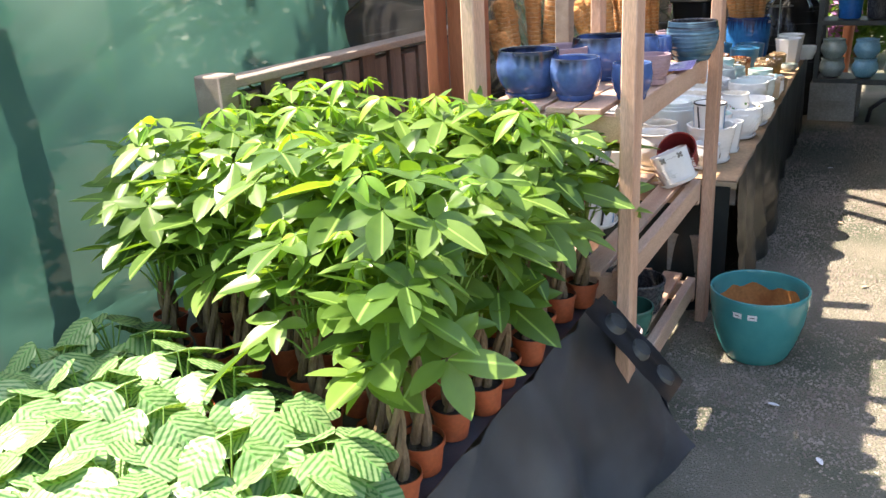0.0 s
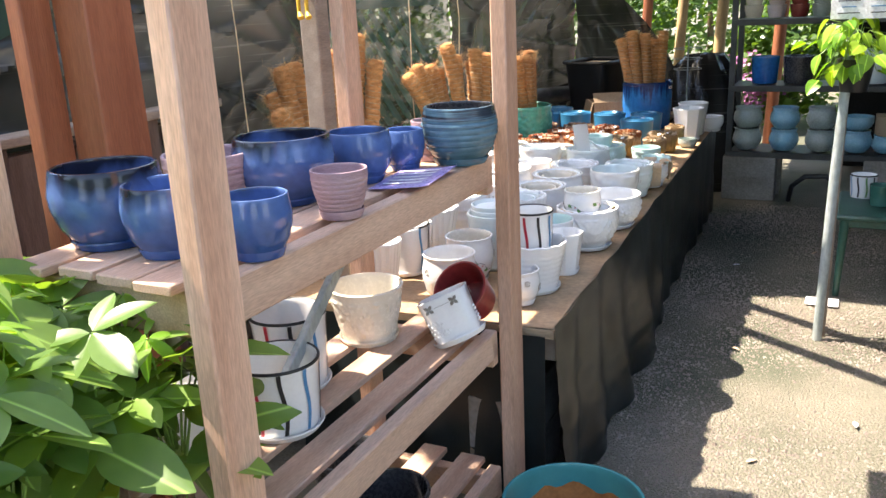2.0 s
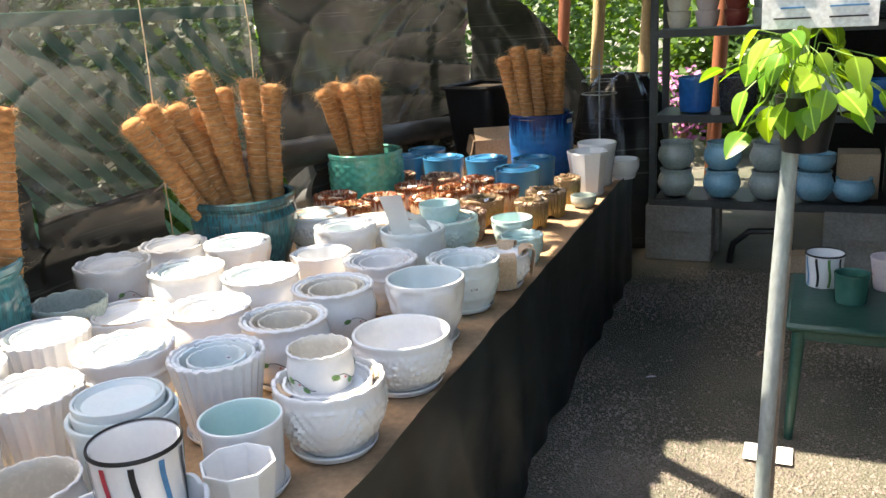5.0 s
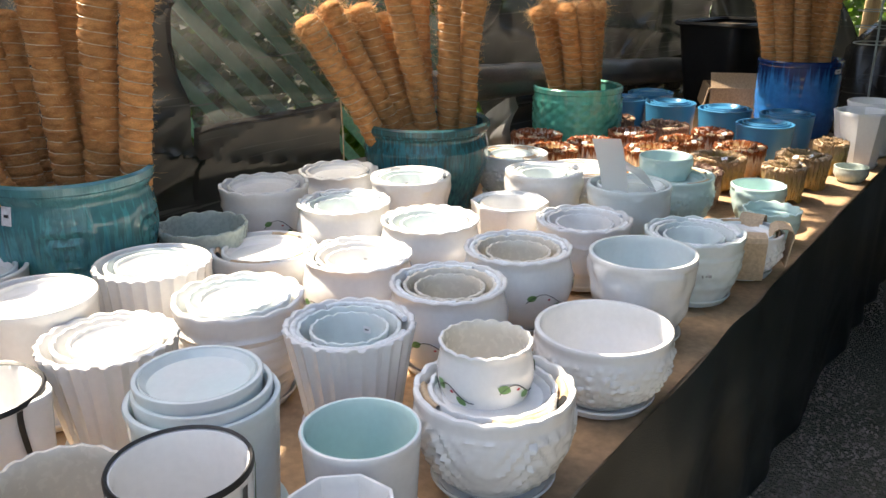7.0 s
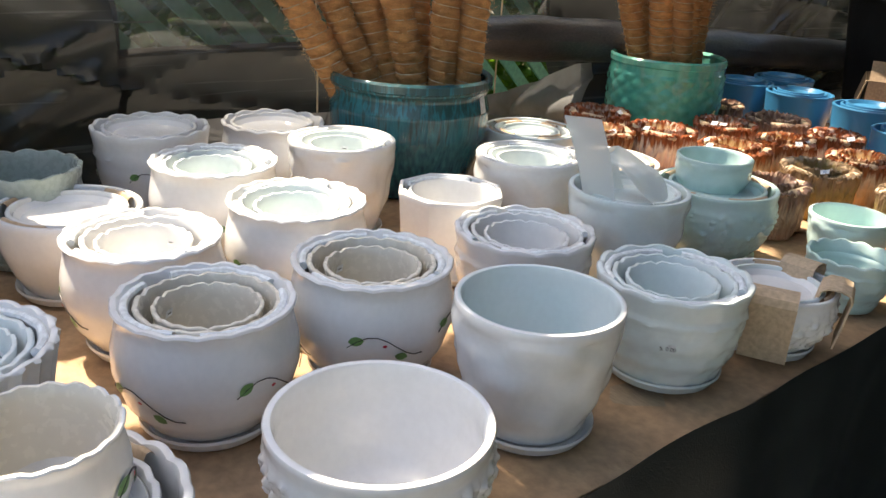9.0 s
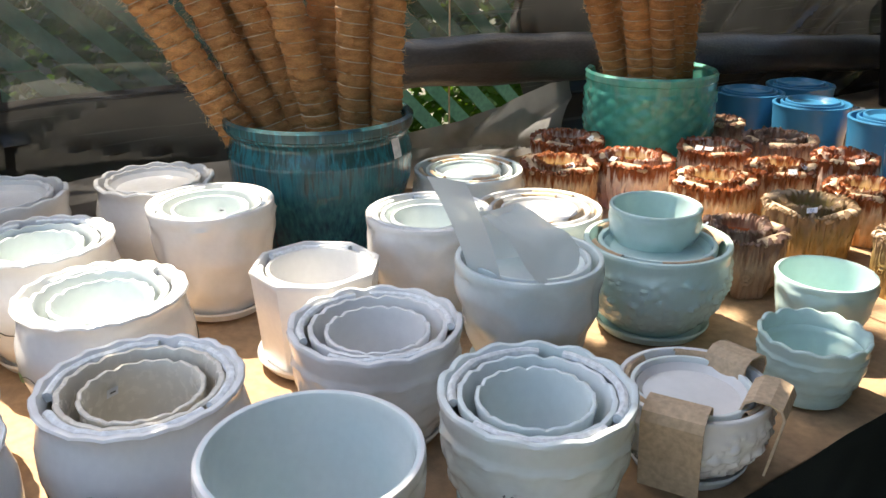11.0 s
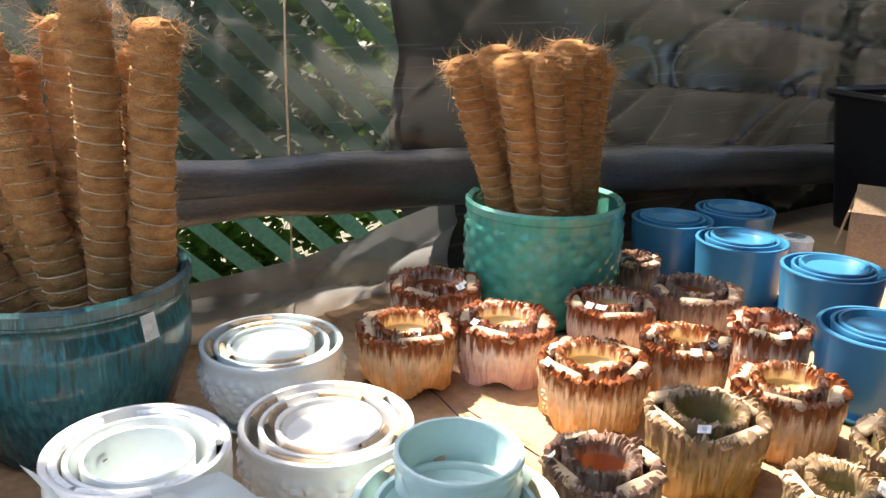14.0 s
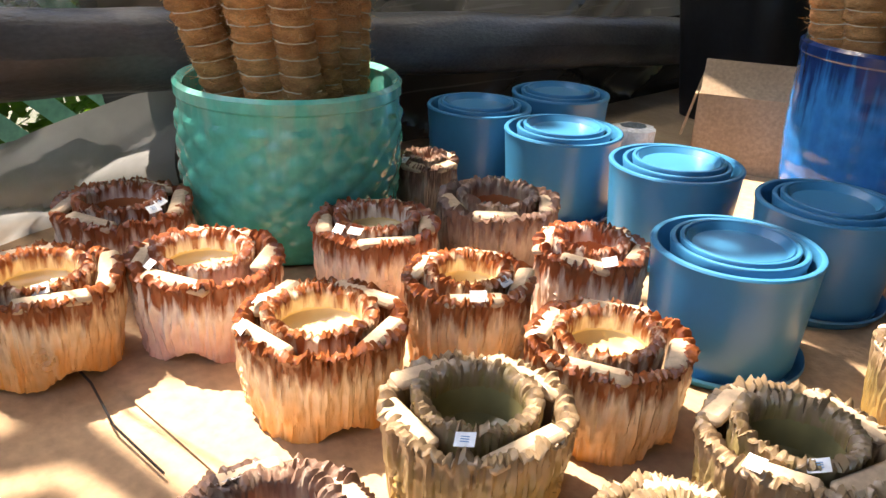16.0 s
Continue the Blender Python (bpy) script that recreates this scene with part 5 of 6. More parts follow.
pot(-1.10, 2.72, 0.100, 0.150, "belly", WHITE, "white scalloped pot with painted swirls", z=M0, look_of="scallop fine", flowers=True, seed=91, group=MS)
pot(-1.08, 3.12, 0.100, 0.200, "cyl", WHITE, "tall white pot with stripes and black rim", z=M0, stripes=True, seed=92, group=MS)
pot(-1.05, 3.46, 0.110, 0.165, "taper", CREAM, "cream dotted ceramic pot with crosses", z=M0, look_of="emboss", seed=93, group=MS)
tipped = pot(-0.775, 3.52, 0.082, 0.140, "cyl", WHITE, "white square dotted pot tipped on its side", z=M0 + 0.012, look_of="square", tilt=(-14, -22), rz=28, seed=94, group=MS)
pot(-0.80, 3.70, 0.088, 0.12, "taper", REDPLASTIC, "dark red plastic nursery pot lying behind", z=M0 + 0.055, tilt=(50, -14), rz=0, saucer=False, seed=95, group=MS)
for face in range(4):
    turn = Matrix.Rotation(face * math.pi / 2, 4, "Z")
    for fy in (-0.045, 0.03):
        for i in range(4):
            m = turn @ Matrix.Translation((0.0775, fy, 0.118)) @ Matrix.Rotation(math.pi / 4 + i * math.pi / 2, 4, "X")
            part("painted_petal", grid(4, 6, lambda u, v, m=m: m @ Vector((0.0, (u - 0.5) * 0.010 * math.sin(math.pi * (0.08 + 0.9 * v)), 0.001 + 0.015 * v))), INKGREY, tipped, "grey painted flower petal")
    m = turn @ Matrix.Translation((0.0775, -0.008, 0.118))
    part("painted_line", grid(1, 1, lambda u, v, m=m: m @ Vector((0.0, -0.025 + 0.05 * u, (v - 0.5) * 0.0012))), INKGREY, tipped, "thin painted line")
    for i in range(5):
        for k in range(5 - i // 2):
            m = turn @ Matrix.Translation((0.0745, -0.062 + 0.0105 * k + 0.005 * (i % 2), 0.038 + 0.0105 * i))
            bm = bmesh.new()
            bmesh.ops.create_icosphere(bm, subdivisions=1, radius=0.0034, matrix=m)
            part("raised_dot", bm, WHITE, tipped)
LS = "dark pots on the low shelf"
L0 = 0.224
pot(-0.86, 3.20, 0.112, 0.140, "tub", DARKPOT, "charcoal glazed pot on a saucer", z=L0, seed=96, group=LS)
pot(-0.83, 2.97, 0.095, 0.120, "tub", GREENPOT, "bottle green glazed pot with brown inside", z=L0, seed=97, group=LS)
pot(-0.80, 2.72, 0.088, 0.130, "tub", PINKPOT, "pale pink ceramic pot on the low shelf", z=L0, seed=98, group=LS)
pot(-1.04, 2.72, 0.10, 0.115, "bowl", WHITE, "white ceramic bowl on the low shelf", z=L0, seed=99, group=LS)
pot(-1.06, 3.30, 0.105, 0.16, "tub", DARKPOT, "black nursery tub on the low shelf", z=L0, seed=100, group=LS)

# teal pot on the ground
teal = pot(-0.41, 3.42, 0.198, 0.300, "cup", TEALPOT, "large teal glazed planter with rust-stained inside", z=0.004, saucer=False, seed=110, rz=40, group="floor pots", name="planter")
part("stained_inside", lathe([(0, 0.045), (0.118, 0.045), (0.155, 0.12), (0.172, 0.19), (0.178, 0.235)], 64, lambda r, z, a, k: (r, z + (0.028 * fold(math.cos(a) * 3, math.sin(a) * 3, 1, 1.4) if k == 4 else 0))), surface("rust_stain", (0.36, 0.13, 0.03), (0.50, 0.21, 0.06), 0.8, 12, 70), teal, "orange rust-stained bare clay")
for a in (-2.55, -2.25):
    sticker(teal, "cup", 0.198, 0.300, a, 0.245, "", 0.036, 0.024)

# pallet fence and red post behind the stand
fence = thing("pallet_fence", -2.0, 3.05, 0, "weathered brown pallet board fence", "fence")
for k in range(15):
    y = -0.88 + 0.122 * k
    part("board", bx(0, y, 0.64 + 0.012 * ((k * 7) % 5 - 2), 0.02, 0.098, 1.26, 0.003, None, pose(0, 0, 0, ((k * 13) % 7 - 3) * 0.25)), WEATHERED, fence)
part("top_rail", bx(-0.02, 0, 1.30, 0.10, 1.92, 0.03, 0.004), GREYWOOD, fence)
part("top_rail", bx(-0.035, 0, 1.22, 0.035, 1.9, 0.08, 0.004), WEATHERED, fence)
part("end_post", bx(0, -0.93, 0.67, 0.11, 0.09, 1.34, 0.006), GREYWOOD, fence)
tagged(finish("post_redwood", bx(-1.52, 3.05, 1.2, 0.11, 0.15, 2.4, 0.005), REDWOOD), "red-brown square timber post", "post", kind="structure")
tagged(finish("post_redwood_side", bx(-1.60, 2.93, 1.2, 0.05, 0.09, 2.4, 0.005, None, pose(0, 0, 0, 0, 0, 0)), REDWOOD), "red-brown timber board", "post", kind="structure")
tagged(finish("post_grey", bx(-1.42, 3.86, 1.2, 0.07, 0.07, 2.4, 0.005), GREYWOOD), "grey timber post", "post", kind="structure")

# ---- plant bench ----
BZ = 0.55
bench = thing("plant_bench", -1.46, 1.05, 0, "low plant bench covered in black ground cloth", "bench")
part("bench_top", bx(0, 0, BZ - 0.03, 1.24, 3.0, 0.05), PLY, bench)
for sx in (-0.55, 0.5):
    for sy in (-1.3, 0, 1.35):
        part("leg", bx(sx, sy, 0.25, 0.09, 0.09, 0.5), GREYWOOD, bench)
part("cloth_cover", grid(30, 50, lambda u, v: (-0.63 + 1.27 * u, -1.52 + 3.04 * v, BZ + 0.004 + 0.004 * fold(u * 5, v * 9, 3, 1.2))), BENCHCLOTH, bench, "black woven ground cloth")
part("cloth_skirt", grid(90, 20, lambda u, v: (0.645 + 0.08 * v + 0.20 * v * max(0, u - 0.55) / 0.45 + 0.045 * v * math.sin(u * 34 + 3 * fold(u * 4, v, 1, 1)) + 0.012 * math.sin(v * 9 + u * 40) * fold(u * 12, v * 2, 4, 1.0) + 0.05 * v * fold(u * 7, v * 1.2, 2, 1.3) + 0.02 * (1 - abs(fold(u * 9 + v * 2, v * 2, 6, 1.0))) ** 4, -1.52 + 3.06 * u + 0.03 * v * math.sin(u * 21), (BZ + 0.006) * (1 - v) + 0.008)), BENCHCLOTH, bench, "black cloth hanging to the ground")
part("cloth_skirt", grid(60, 30, lambda u, v: (0.645 + 0.28 * v - 1.0 * u + 0.03 * v * fold(u * 5, v * 2, 31, 1.2), 1.545 + 0.05 * v + 0.035 * v * math.sin(u * 20 + 2 * fold(u * 3, v, 3, 1)) + 0.03 * (1 - abs(fold(u * 4 - v * 3, v * 2 + u, 8, 1.1))) ** 5, (BZ + 0.006) * (1 - v) + 0.008)), BENCHCLOTH, bench, "black cloth hanging to the ground")


def nursery_tray(x, y, z, rz, rx=0, ry=0, nx=3, ny=5):
    t = thing("nursery_tray", x, y, z, "black plastic carry tray with round cells", "tray", "carry trays", rz, rx, ry)
    for i in range(nx):
        for j in range(ny):
            c = part("cell", lathe([(0, 0), (0.036, 0), (0.046, 0.05), (0.053, 0.06), (0.053, 0.064), (0.044, 0.062), (0.036, 0.006), (0, 0.006)], 14), TRAY, t)
            c.location = ((i - (nx - 1) / 2) * 0.108, (j - (ny - 1) / 2) * 0.108, 0)
    return t


def leaf_mesh(length, width, droop, fold_up, wavy, nu=8, mat=None, tip=1.0, early=0.9, quilt=0.0):
    """One blade from the origin along +x."""
    def fn(u, v):
        t = u
        w = width * (math.sin(math.pi * min(1, t ** early * 0.985 + 0.01)) ** (0.8 * tip)) * (2 * v - 1)
        z = -droop * length * t * t + fold_up * abs(w) + wavy * length * math.sin(t * 22 + v * 3) * abs(2 * v - 1)
        z += quilt * math.sin((t * length - 0.75 * abs(w)) * 480)
        return (t * length, w, z)
    return grid(nu, 4 if not quilt else 8, fn)


def palmate_mesh(seed, size, young):
    """Five or six leaflets round one stalk tip, the way a money tree carries them."""
    rnd = random.Random(seed)
    bm = bmesh.new()
    n = rnd.choice((5, 5, 6))
    for k in range(n):
        a = (k - (n - 1) / 2) * 2.0 * math.pi / n * 0.82 + rnd.uniform(-0.12, 0.12)
        ln = size * (1 - 0.16 * abs(k - (n - 1) / 2)) * rnd.uniform(0.9, 1.1)
        one = leaf_mesh(ln, ln * (0.17 if young else 0.23), rnd.uniform(0.0, 0.20) + (0.2 if young else 0), 0.22, 0.004, 7)
        m = Matrix.Rotation(a, 4, "Z") @ Matrix.Rotation(rnd.uniform(-0.25, 0.25) + (0.35 if young else 0), 4, "Y") @ Matrix.Translation((0.004, 0, 0))
        one.transform(m)
        me = bpy.data.meshes.new("tmp")
        one.to_mesh(me)
        one.free()
        bm.from_mesh(me)
        bpy.data.meshes.remove(me)
    me = bpy.data.meshes.new("leaf")
    bm.to_mesh(me)
    bm.free()
    me.materials.append(YOUNG if young else LEAF)
    me.polygons.foreach_set("use_smooth", [True] * len(me.polygons))
    return me


PALMS = [palmate_mesh(k, 0.125 + 0.016 * (k % 3), False) for k in range(5)]
SPROUTS = [palmate_mesh(20 + k, 0.075 + 0.012 * k, True) for k in range(3)]


def nursery_pot(parent, r, h):
    part("pot", lathe([(0, 0), (r * 0.74, 0), (r * 0.93, h * 0.82), (r * 0.93, h * 0.84), (r, h * 0.84), (r, h), (r * 0.95, h), (r * 0.90, h * 0.7), (r * 0.88, h * 0.66)], 28), TERRA, parent, "terracotta-coloured plastic pot")
    part("soil", lathe([(0, h * 0.90), (r * 0.4, h * 0.89), (r * 0.93, h * 0.85)], 20, lambda q, z, a, k: (q, z + 0.005 * fold(q * 90, a * 2, 1, 1))), SOIL, parent, "dark potting soil")


def money_tree(seed, tall):
    rnd = random.Random(seed)
    t = thing("money_tree", 0, 0, 0, "braided money tree with glossy green palmate leaves", "potted plant", "money trees on the bench")
    r, h = 0.054, 0.085
    nursery_pot(t, r, h)
    top = tall * 0.48
    for k in range(3):
        a0 = k * 2.094
        pts = [((0.016 - 0.005 * f) * math.cos(a0 + f * 5.2), (0.016 - 0.005 * f) * math.sin(a0 + f * 5.2), h * 0.8 + (top - h * 0.8) * f) for f in np.linspace(0, 1, 12)]
        part("trunk", tube(pts, [0.013 - 0.006 * f for f in np.linspace(0, 1, 12)], 7), BARK, t, "braided brown stem")
    for k in range(15):
        f = k / 14
        a = k * 2.4 + rnd.uniform(-0.4, 0.4)
        reach = rnd.uniform(0.05, 0.125) * (1.1 - 0.5 * f)
        s = Vector((0.006 * math.cos(a), 0.006 * math.sin(a), top * (0.78 + 0.2 * f)))
        e = Vector((reach * math.cos(a), reach * math.sin(a), top + (tall - top) * (0.02 + 0.93 * f ** 0.8) + rnd.uniform(-0.02, 0.02)))
        mid = s.lerp(e, 0.55) + Vector((0, 0, 0.035))
        st = part("leaf_stalk", tube([s, s.lerp(mid, 0.6) + Vector((0, 0, 0.01)), mid, e], [0.0032, 0.0026, 0.0021, 0.0016], 5), STEM, t)
        young = k > 12
        me = SPROUTS[rnd.randrange(3)] if young else PALMS[rnd.randrange(5)]
        place_mesh("leaf", me, t, Matrix.Translation(e) @ pose(0, 0, 0, rnd.uniform(-32, 32), rnd.uniform(-24, 38), math.degrees(a) + rnd.uniform(-40, 40)) @ Matrix.Scale(rnd.uniform(0.7, 1.15), 4))
    return t


TREES = [money_tree(k, 0.60 + 0.05 * k) for k in range(4)]
spots = []
rnd = random.Random(77)
for i in range(8):
    for j in range(9):
        x = -0.86 - 0.158 * i + rnd.uniform(-0.025, 0.025)
        y = 2.46 - 0.148 * j + rnd.uniform(-0.02, 0.02)
        if y < 1.28 + 0.05 * i:
            continue
        spots.append((x, y))
for k, (x, y) in enumerate(spots):
    m = pose(x, y, BZ + 0.008, rnd.uniform(-4, 4), rnd.uniform(-4, 4), rnd.uniform(0, 360))
    if k < 4:
        TREES[k].matrix_basis = m
    else:
        copy_thing(TREES[k % 4], m)
flap = thing("tray_flap", -0.60, 2.27, 0.53, "black plastic carry tray hanging off the bench", "tray", "carry trays", -4, 0, 40)
part("sheet", grid(10, 6, lambda u, v: (-0.19 + 0.36 * u, -0.075 + 0.15 * v + 0.02 * u * u, 0.012 * fold(u * 4, v * 3, 1, 1) - 0.03 * u * u)), TRAY, flap)
for k in range(3):
    c = part("cell", lathe([(0, 0.018), (0.030, 0.016), (0.038, 0.0), (0.044, -0.01)], 18), RACK, flap, "round moulded cell bottom")
    c.location = (-0.10 + 0.105 * k, 0.012 * k, -0.012 * k)
nursery_tray(-1.75, 1.30, BZ + 0.008, 8)

ROUND = []
for k in range(4):
    ln = 0.110 + 0.012 * k
    bm = leaf_mesh(ln, ln * 0.45, 0.15 + 0.06 * k, -0.12, 0.010, 30, None, 0.7, 0.72, 0.0013)
    me = bpy.data.meshes.new("leaf")
    bm.to_mesh(me)
    bm.free()
    me.materials.append(STRIPED)
    me.polygons.foreach_set("use_smooth", [True] * len(me.polygons))
    ROUND.append(me)


def striped_plant(seed):
    rnd = random.Random(seed)
    t = thing("striped_leaf_plant", 0, 0, 0, "leafy plant with silver-striped round green leaves", "potted plant", "striped plants on the bench")
    nursery_pot(t, 0.062, 0.095)
    for k in range(14):
        a = k * 2.4 + rnd.uniform(-0.3, 0.3)
        reach = rnd.uniform(0.02, 0.10)
        up = 0.17 + 0.09 * (1 - reach / 0.1) + rnd.uniform(-0.02, 0.03)
        e = Vector((reach * math.cos(a), reach * math.sin(a), up))
        part("leaf_stalk", tube([(0, 0, 0.08), (e.x * 0.4, e.y * 0.4, up * 0.7), e], [0.003, 0.0025, 0.002], 5), STEM, t)
        place_mesh("leaf", ROUND[rnd.randrange(4)], t, Matrix.Translation(e) @ pose(0, 0, 0, rnd.uniform(-14, 14), rnd.uniform(-6, 32), math.degrees(a) + rnd.uniform(-30, 30)))
    return t


SP = [striped_plant(k) for k in range(3)]
n = 0
for i in range(6):
    for j in range(6):
        x, y = -0.94 - 0.175 * i + rnd.uniform(-0.02, 0.02), 1.17 + 0.04 * i - 0.185 * j + rnd.uniform(-0.02, 0.02)
        m = pose(x, y, BZ + 0.008, rnd.uniform(-4, 4), rnd.uniform(-4, 4), rnd.uniform(0, 360))
        if n < 3:
            SP[n].matrix_basis = m
        else:
            copy_thing(SP[n % 3], m)
        n += 1

# ---- pole with notice and hanging pothos ----
pole = thing("metal_pole", 0.12, 5.57, 0, "weathered galvanised metal pole with a notice", "pole")
part("tube", tube([(0, 0, 0), (0.015, 0.01, 0.8), (0.045, 0.02, 1.7), (0.06, 0.03, 2.4)], 0.021, 16), GALV, pole)
part("second_tube", tube([(0.018, 0.055, 0), (0.034, 0.060, 1.3), (0.066, 0.075, 2.4)], 0.015, 12), GREYWOOD, pole, "thin grey wooden stake behind")
notice = part("notice", bx(0.075, -0.03, 1.55, 0.26, 0.004, 0.15, 0.001, None, None), PAPER, pole, "white printed notice")
for k in range(5):
    for sx in (-0.06, 0.065):
        part("text_line", bx(0.075 + sx, -0.0335, 1.60 - 0.025 * k, 0.085 if (k + (sx > 0)) % 3 else 0.055, 0.002, 0.004, 0), INKBLUE if k % 2 else INK, notice, "unreadable printed line")
plant = thing("hanging_pothos", 0.12, 5.53, 1.33, "golden pothos with lime-green leaves tied to the pole", "plant")
part("planter", lathe([(0, -0.14), (0.055, -0.14), (0.075, -0.01), (0.078, 0.0), (0.07, 0.0), (0.06, -0.03), (0, -0.03)], 24), TRAY, plant, "small dark hanging pot").location = (0.06, 0.04, -0.02)
bm = leaf_mesh(0.095, 0.036, 0.25, 0.2, 0.003, 9, None, 0.9, 0.7)
PLEAF = bpy.data.meshes.new("leaf")
bm.to_mesh(PLEAF)
bm.free()
PLEAF.materials.append(POTHOS)
PLEAF.polygons.foreach_set("use_smooth", [True] * len(PLEAF.polygons))
rnd = random.Random(5)
for k in range(52):
    a = rnd.uniform(0, 6.283)
    reach = rnd.uniform(0.03, 0.20)
    e = Vector((0.05 + reach * math.cos(a) * 1.05, reach * math.sin(a) * 0.7, 0.04 + rnd.uniform(-0.15, 0.12) - 0.3 * max(0, reach - 0.14)))
    part("vine", tube([(0.05, 0.03, -0.02), (e.x * 0.5 + 0.02, e.y * 0.5, max(0.06, e.z * 0.5 + 0.06)), e], 0.0018, 4), STEM, plant)
    place_mesh("leaf", PLEAF, plant, Matrix.Translation(e) @ pose(0, 0, 0, rnd.uniform(-30, 30), rnd.uniform(10, 75), math.degrees(a) + rnd.uniform(-50, 50)) @ Matrix.Scale(rnd.uniform(0.6, 1.0), 4))
tagged(finish("white_paper_scrap", grid(6, 6, lambda u, v: (0.04 + 0.16 * u, 6.02 + 0.12 * v, 0.012 + 0.004 * fold(u * 3, v * 3, 1, 1))), PAPER), "white paper scrap lying on the ground", "paper")

# ---- green plastic stool ----
stool = thing("plastic_stool", 0.38, 6.50, 0, "dark green plastic side table", "table")
part("tabletop", bx(0, 0, 0.44, 0.46, 0.60, 0.03, 0.012), PLASTIC_GREEN, stool)
part("apron", bx(0, 0, 0.405, 0.40, 0.53, 0.045, 0.008), PLASTIC_GREEN, stool)
for sx in (-1, 1):
    for sy in (-1, 1):
        part("leg", tube([(sx * 0.185, sy * 0.25, 0.42), (sx * 0.20, sy * 0.265, 0.0)], [0.024, 0.017], 10), PLASTIC_GREEN, stool)
SG = "pots on the green side table"
pot(0.27, 6.66, 0.072, 0.125, "cyl", WHITE, "white ceramic pot with dark stripes", z=0.457, stripes=True, seed=120, group=SG, saucer=False)
pot(0.36, 6.48, 0.062, 0.11, "cyl", GREENPOT, "dark green glazed cylinder pot", z=0.457, seed=121, group=SG, saucer=False)
pot(0.49, 6.66, 0.066, 0.125, "taper", PINKPOT, "pale pink ceramic pot", z=0.457, seed=122, group=SG, saucer=False)

# ---- table across the aisle ----
RZ = 0.60
rt = thing("plank_table", 1.10, 4.35, 0, "low plank table crowded with glazed pots", "table")
part("tabletop", bx(0, 0, RZ - 0.02, 1.1, 3.1, 0.036), PLY, rt)
part("paper_cover", grid(16, 40, lambda u, v: (-0.545 + 1.09 * u, -1.54 + 3.08 * v, RZ + 0.001 + 0.003 * fold(u * 5, v * 9, 2, 1))), KRAFT, rt)
part("front_rail", bx(-0.53, 0, RZ - 0.09, 0.04, 3.05, 0.10), GREYWOOD, rt)
part("cloth_skirt", grid(60, 10, lambda u, v: (-0.50 - 0.01 * math.sin(u * 60) * v, -1.5 + 3.0 * u, (RZ - 0.12) * (1 - v) + 0.01)), CLOTH, rt, "dark cloth under the tabletop")
for sx in (-0.48, 0.48):
    for sy in (-1.45, 0, 1.45):
        part("leg", bx(sx, sy, 0.28, 0.08, 0.08, 0.56), GREYWOOD, rt)
R0 = RZ + 0.006
RG = "glazed pots on the plank table"
for k, (x, y, r, h, style, mat, label) in enumerate((
        (0.70, 5.72, 0.112, 0.165, "cyl", BLUE_MATTE, "large satin blue planter"), (0.76, 5.40, 0.088, 0.125, "bowl", MINT, "turquoise bowl with a yellow rim"),
        (0.78, 5.05, 0.112, 0.150, "cup", WHITE, "stack of white bowls with black rims"), (0.73, 4.80, 0.105, 0.165, "belly", PALE, "glossy pale blue rounded pot"),
        (0.68, 4.60, 0.082, 0.115, "belly", SKYBLUE, "glossy sky blue rounded pot"), (0.87, 4.62, 0.095, 0.140, "belly", MAUVE, "dusty mauve ringed pot"),
        (0.66, 4.38, 0.078, 0.105, "taper", WHITE, "white pot with a blue band"), (0.68, 4.22, 0.076, 0.110, "cup", LILAC, "lilac pot with a blue rim"),
        (0.82, 4.12, 0.112, 0.135, "cyl", PINKPOT, "large pale pink pot with packing foam"), (0.615, 4.06, 0.042, 0.062, "globe", CREAM, "tiny cream and yellow pot"),
        (0.65, 3.90, 0.075, 0.095, "globe", CREAM, "round cream pot with a yellow rim"), (1.05, 5.42, 0.12, 0.120, "bowl", REDPOT, "oxblood red glazed bowl"),
        (0.95, 5.15, 0.10, 0.14, "belly", MINT, "glossy turquoise rounded pot"), (1.02, 4.85, 0.10, 0.15, "cup", SKYBLUE, "sky blue tapered pot"),
        (0.98, 4.38, 0.09, 0.13, "belly", MAUVE, "dusty mauve rounded pot"), (0.88, 3.86, 0.105, 0.12, "cyl", WHITE, "wide white cylinder pot"),
        (0.94, 5.68, 0.10, 0.13, "bowl", DARKPOT, "dark brown glazed bowl"), (1.20, 5.10, 0.10, 0.15, "belly", SAGE, "sage green rounded pot"))):
    pot(x, y, r, h, style, mat, label, z=R0, look_of="ring" if mat is MAUVE else "", seed=130 + k, group=RG, nest=2 if k == 2 else (1 if k in (8, 1) else 0), wedge="foam" if k == 8 else "", stripes=False, price="$12.00" if k in (5, 7, 8) else "")


# ---- racks at the end of the aisle ----
def rack(x0, x1, y0, y1, shelves, top, label):
    t = thing("metal_rack", 0.5 * (x0 + x1), 0.5 * (y0 + y1), 0, label, "shelf", "metal racks")
    a, b = 0.5 * (x1 - x0), 0.5 * (y1 - y0)
    for sx in (-1, 1):
        for sy in (-1, 1):
            part("upright", bx(sx * a, sy * b, 0.5 * top + 0.005, 0.042, 0.042, top - 0.02, 0.003), RACK, t)
    for z in shelves:
        part("shelf_board", bx(0, 0, z - 0.012, 2 * a - 0.01, 2 * b - 0.046, 0.02, 0.002), RACK, t)
        part("shelf_lip", bx(0, -b - 0.024, z - 0.02, 2 * a + 0.04, 0.006, 0.042, 0.002), RACK, t)
    return t


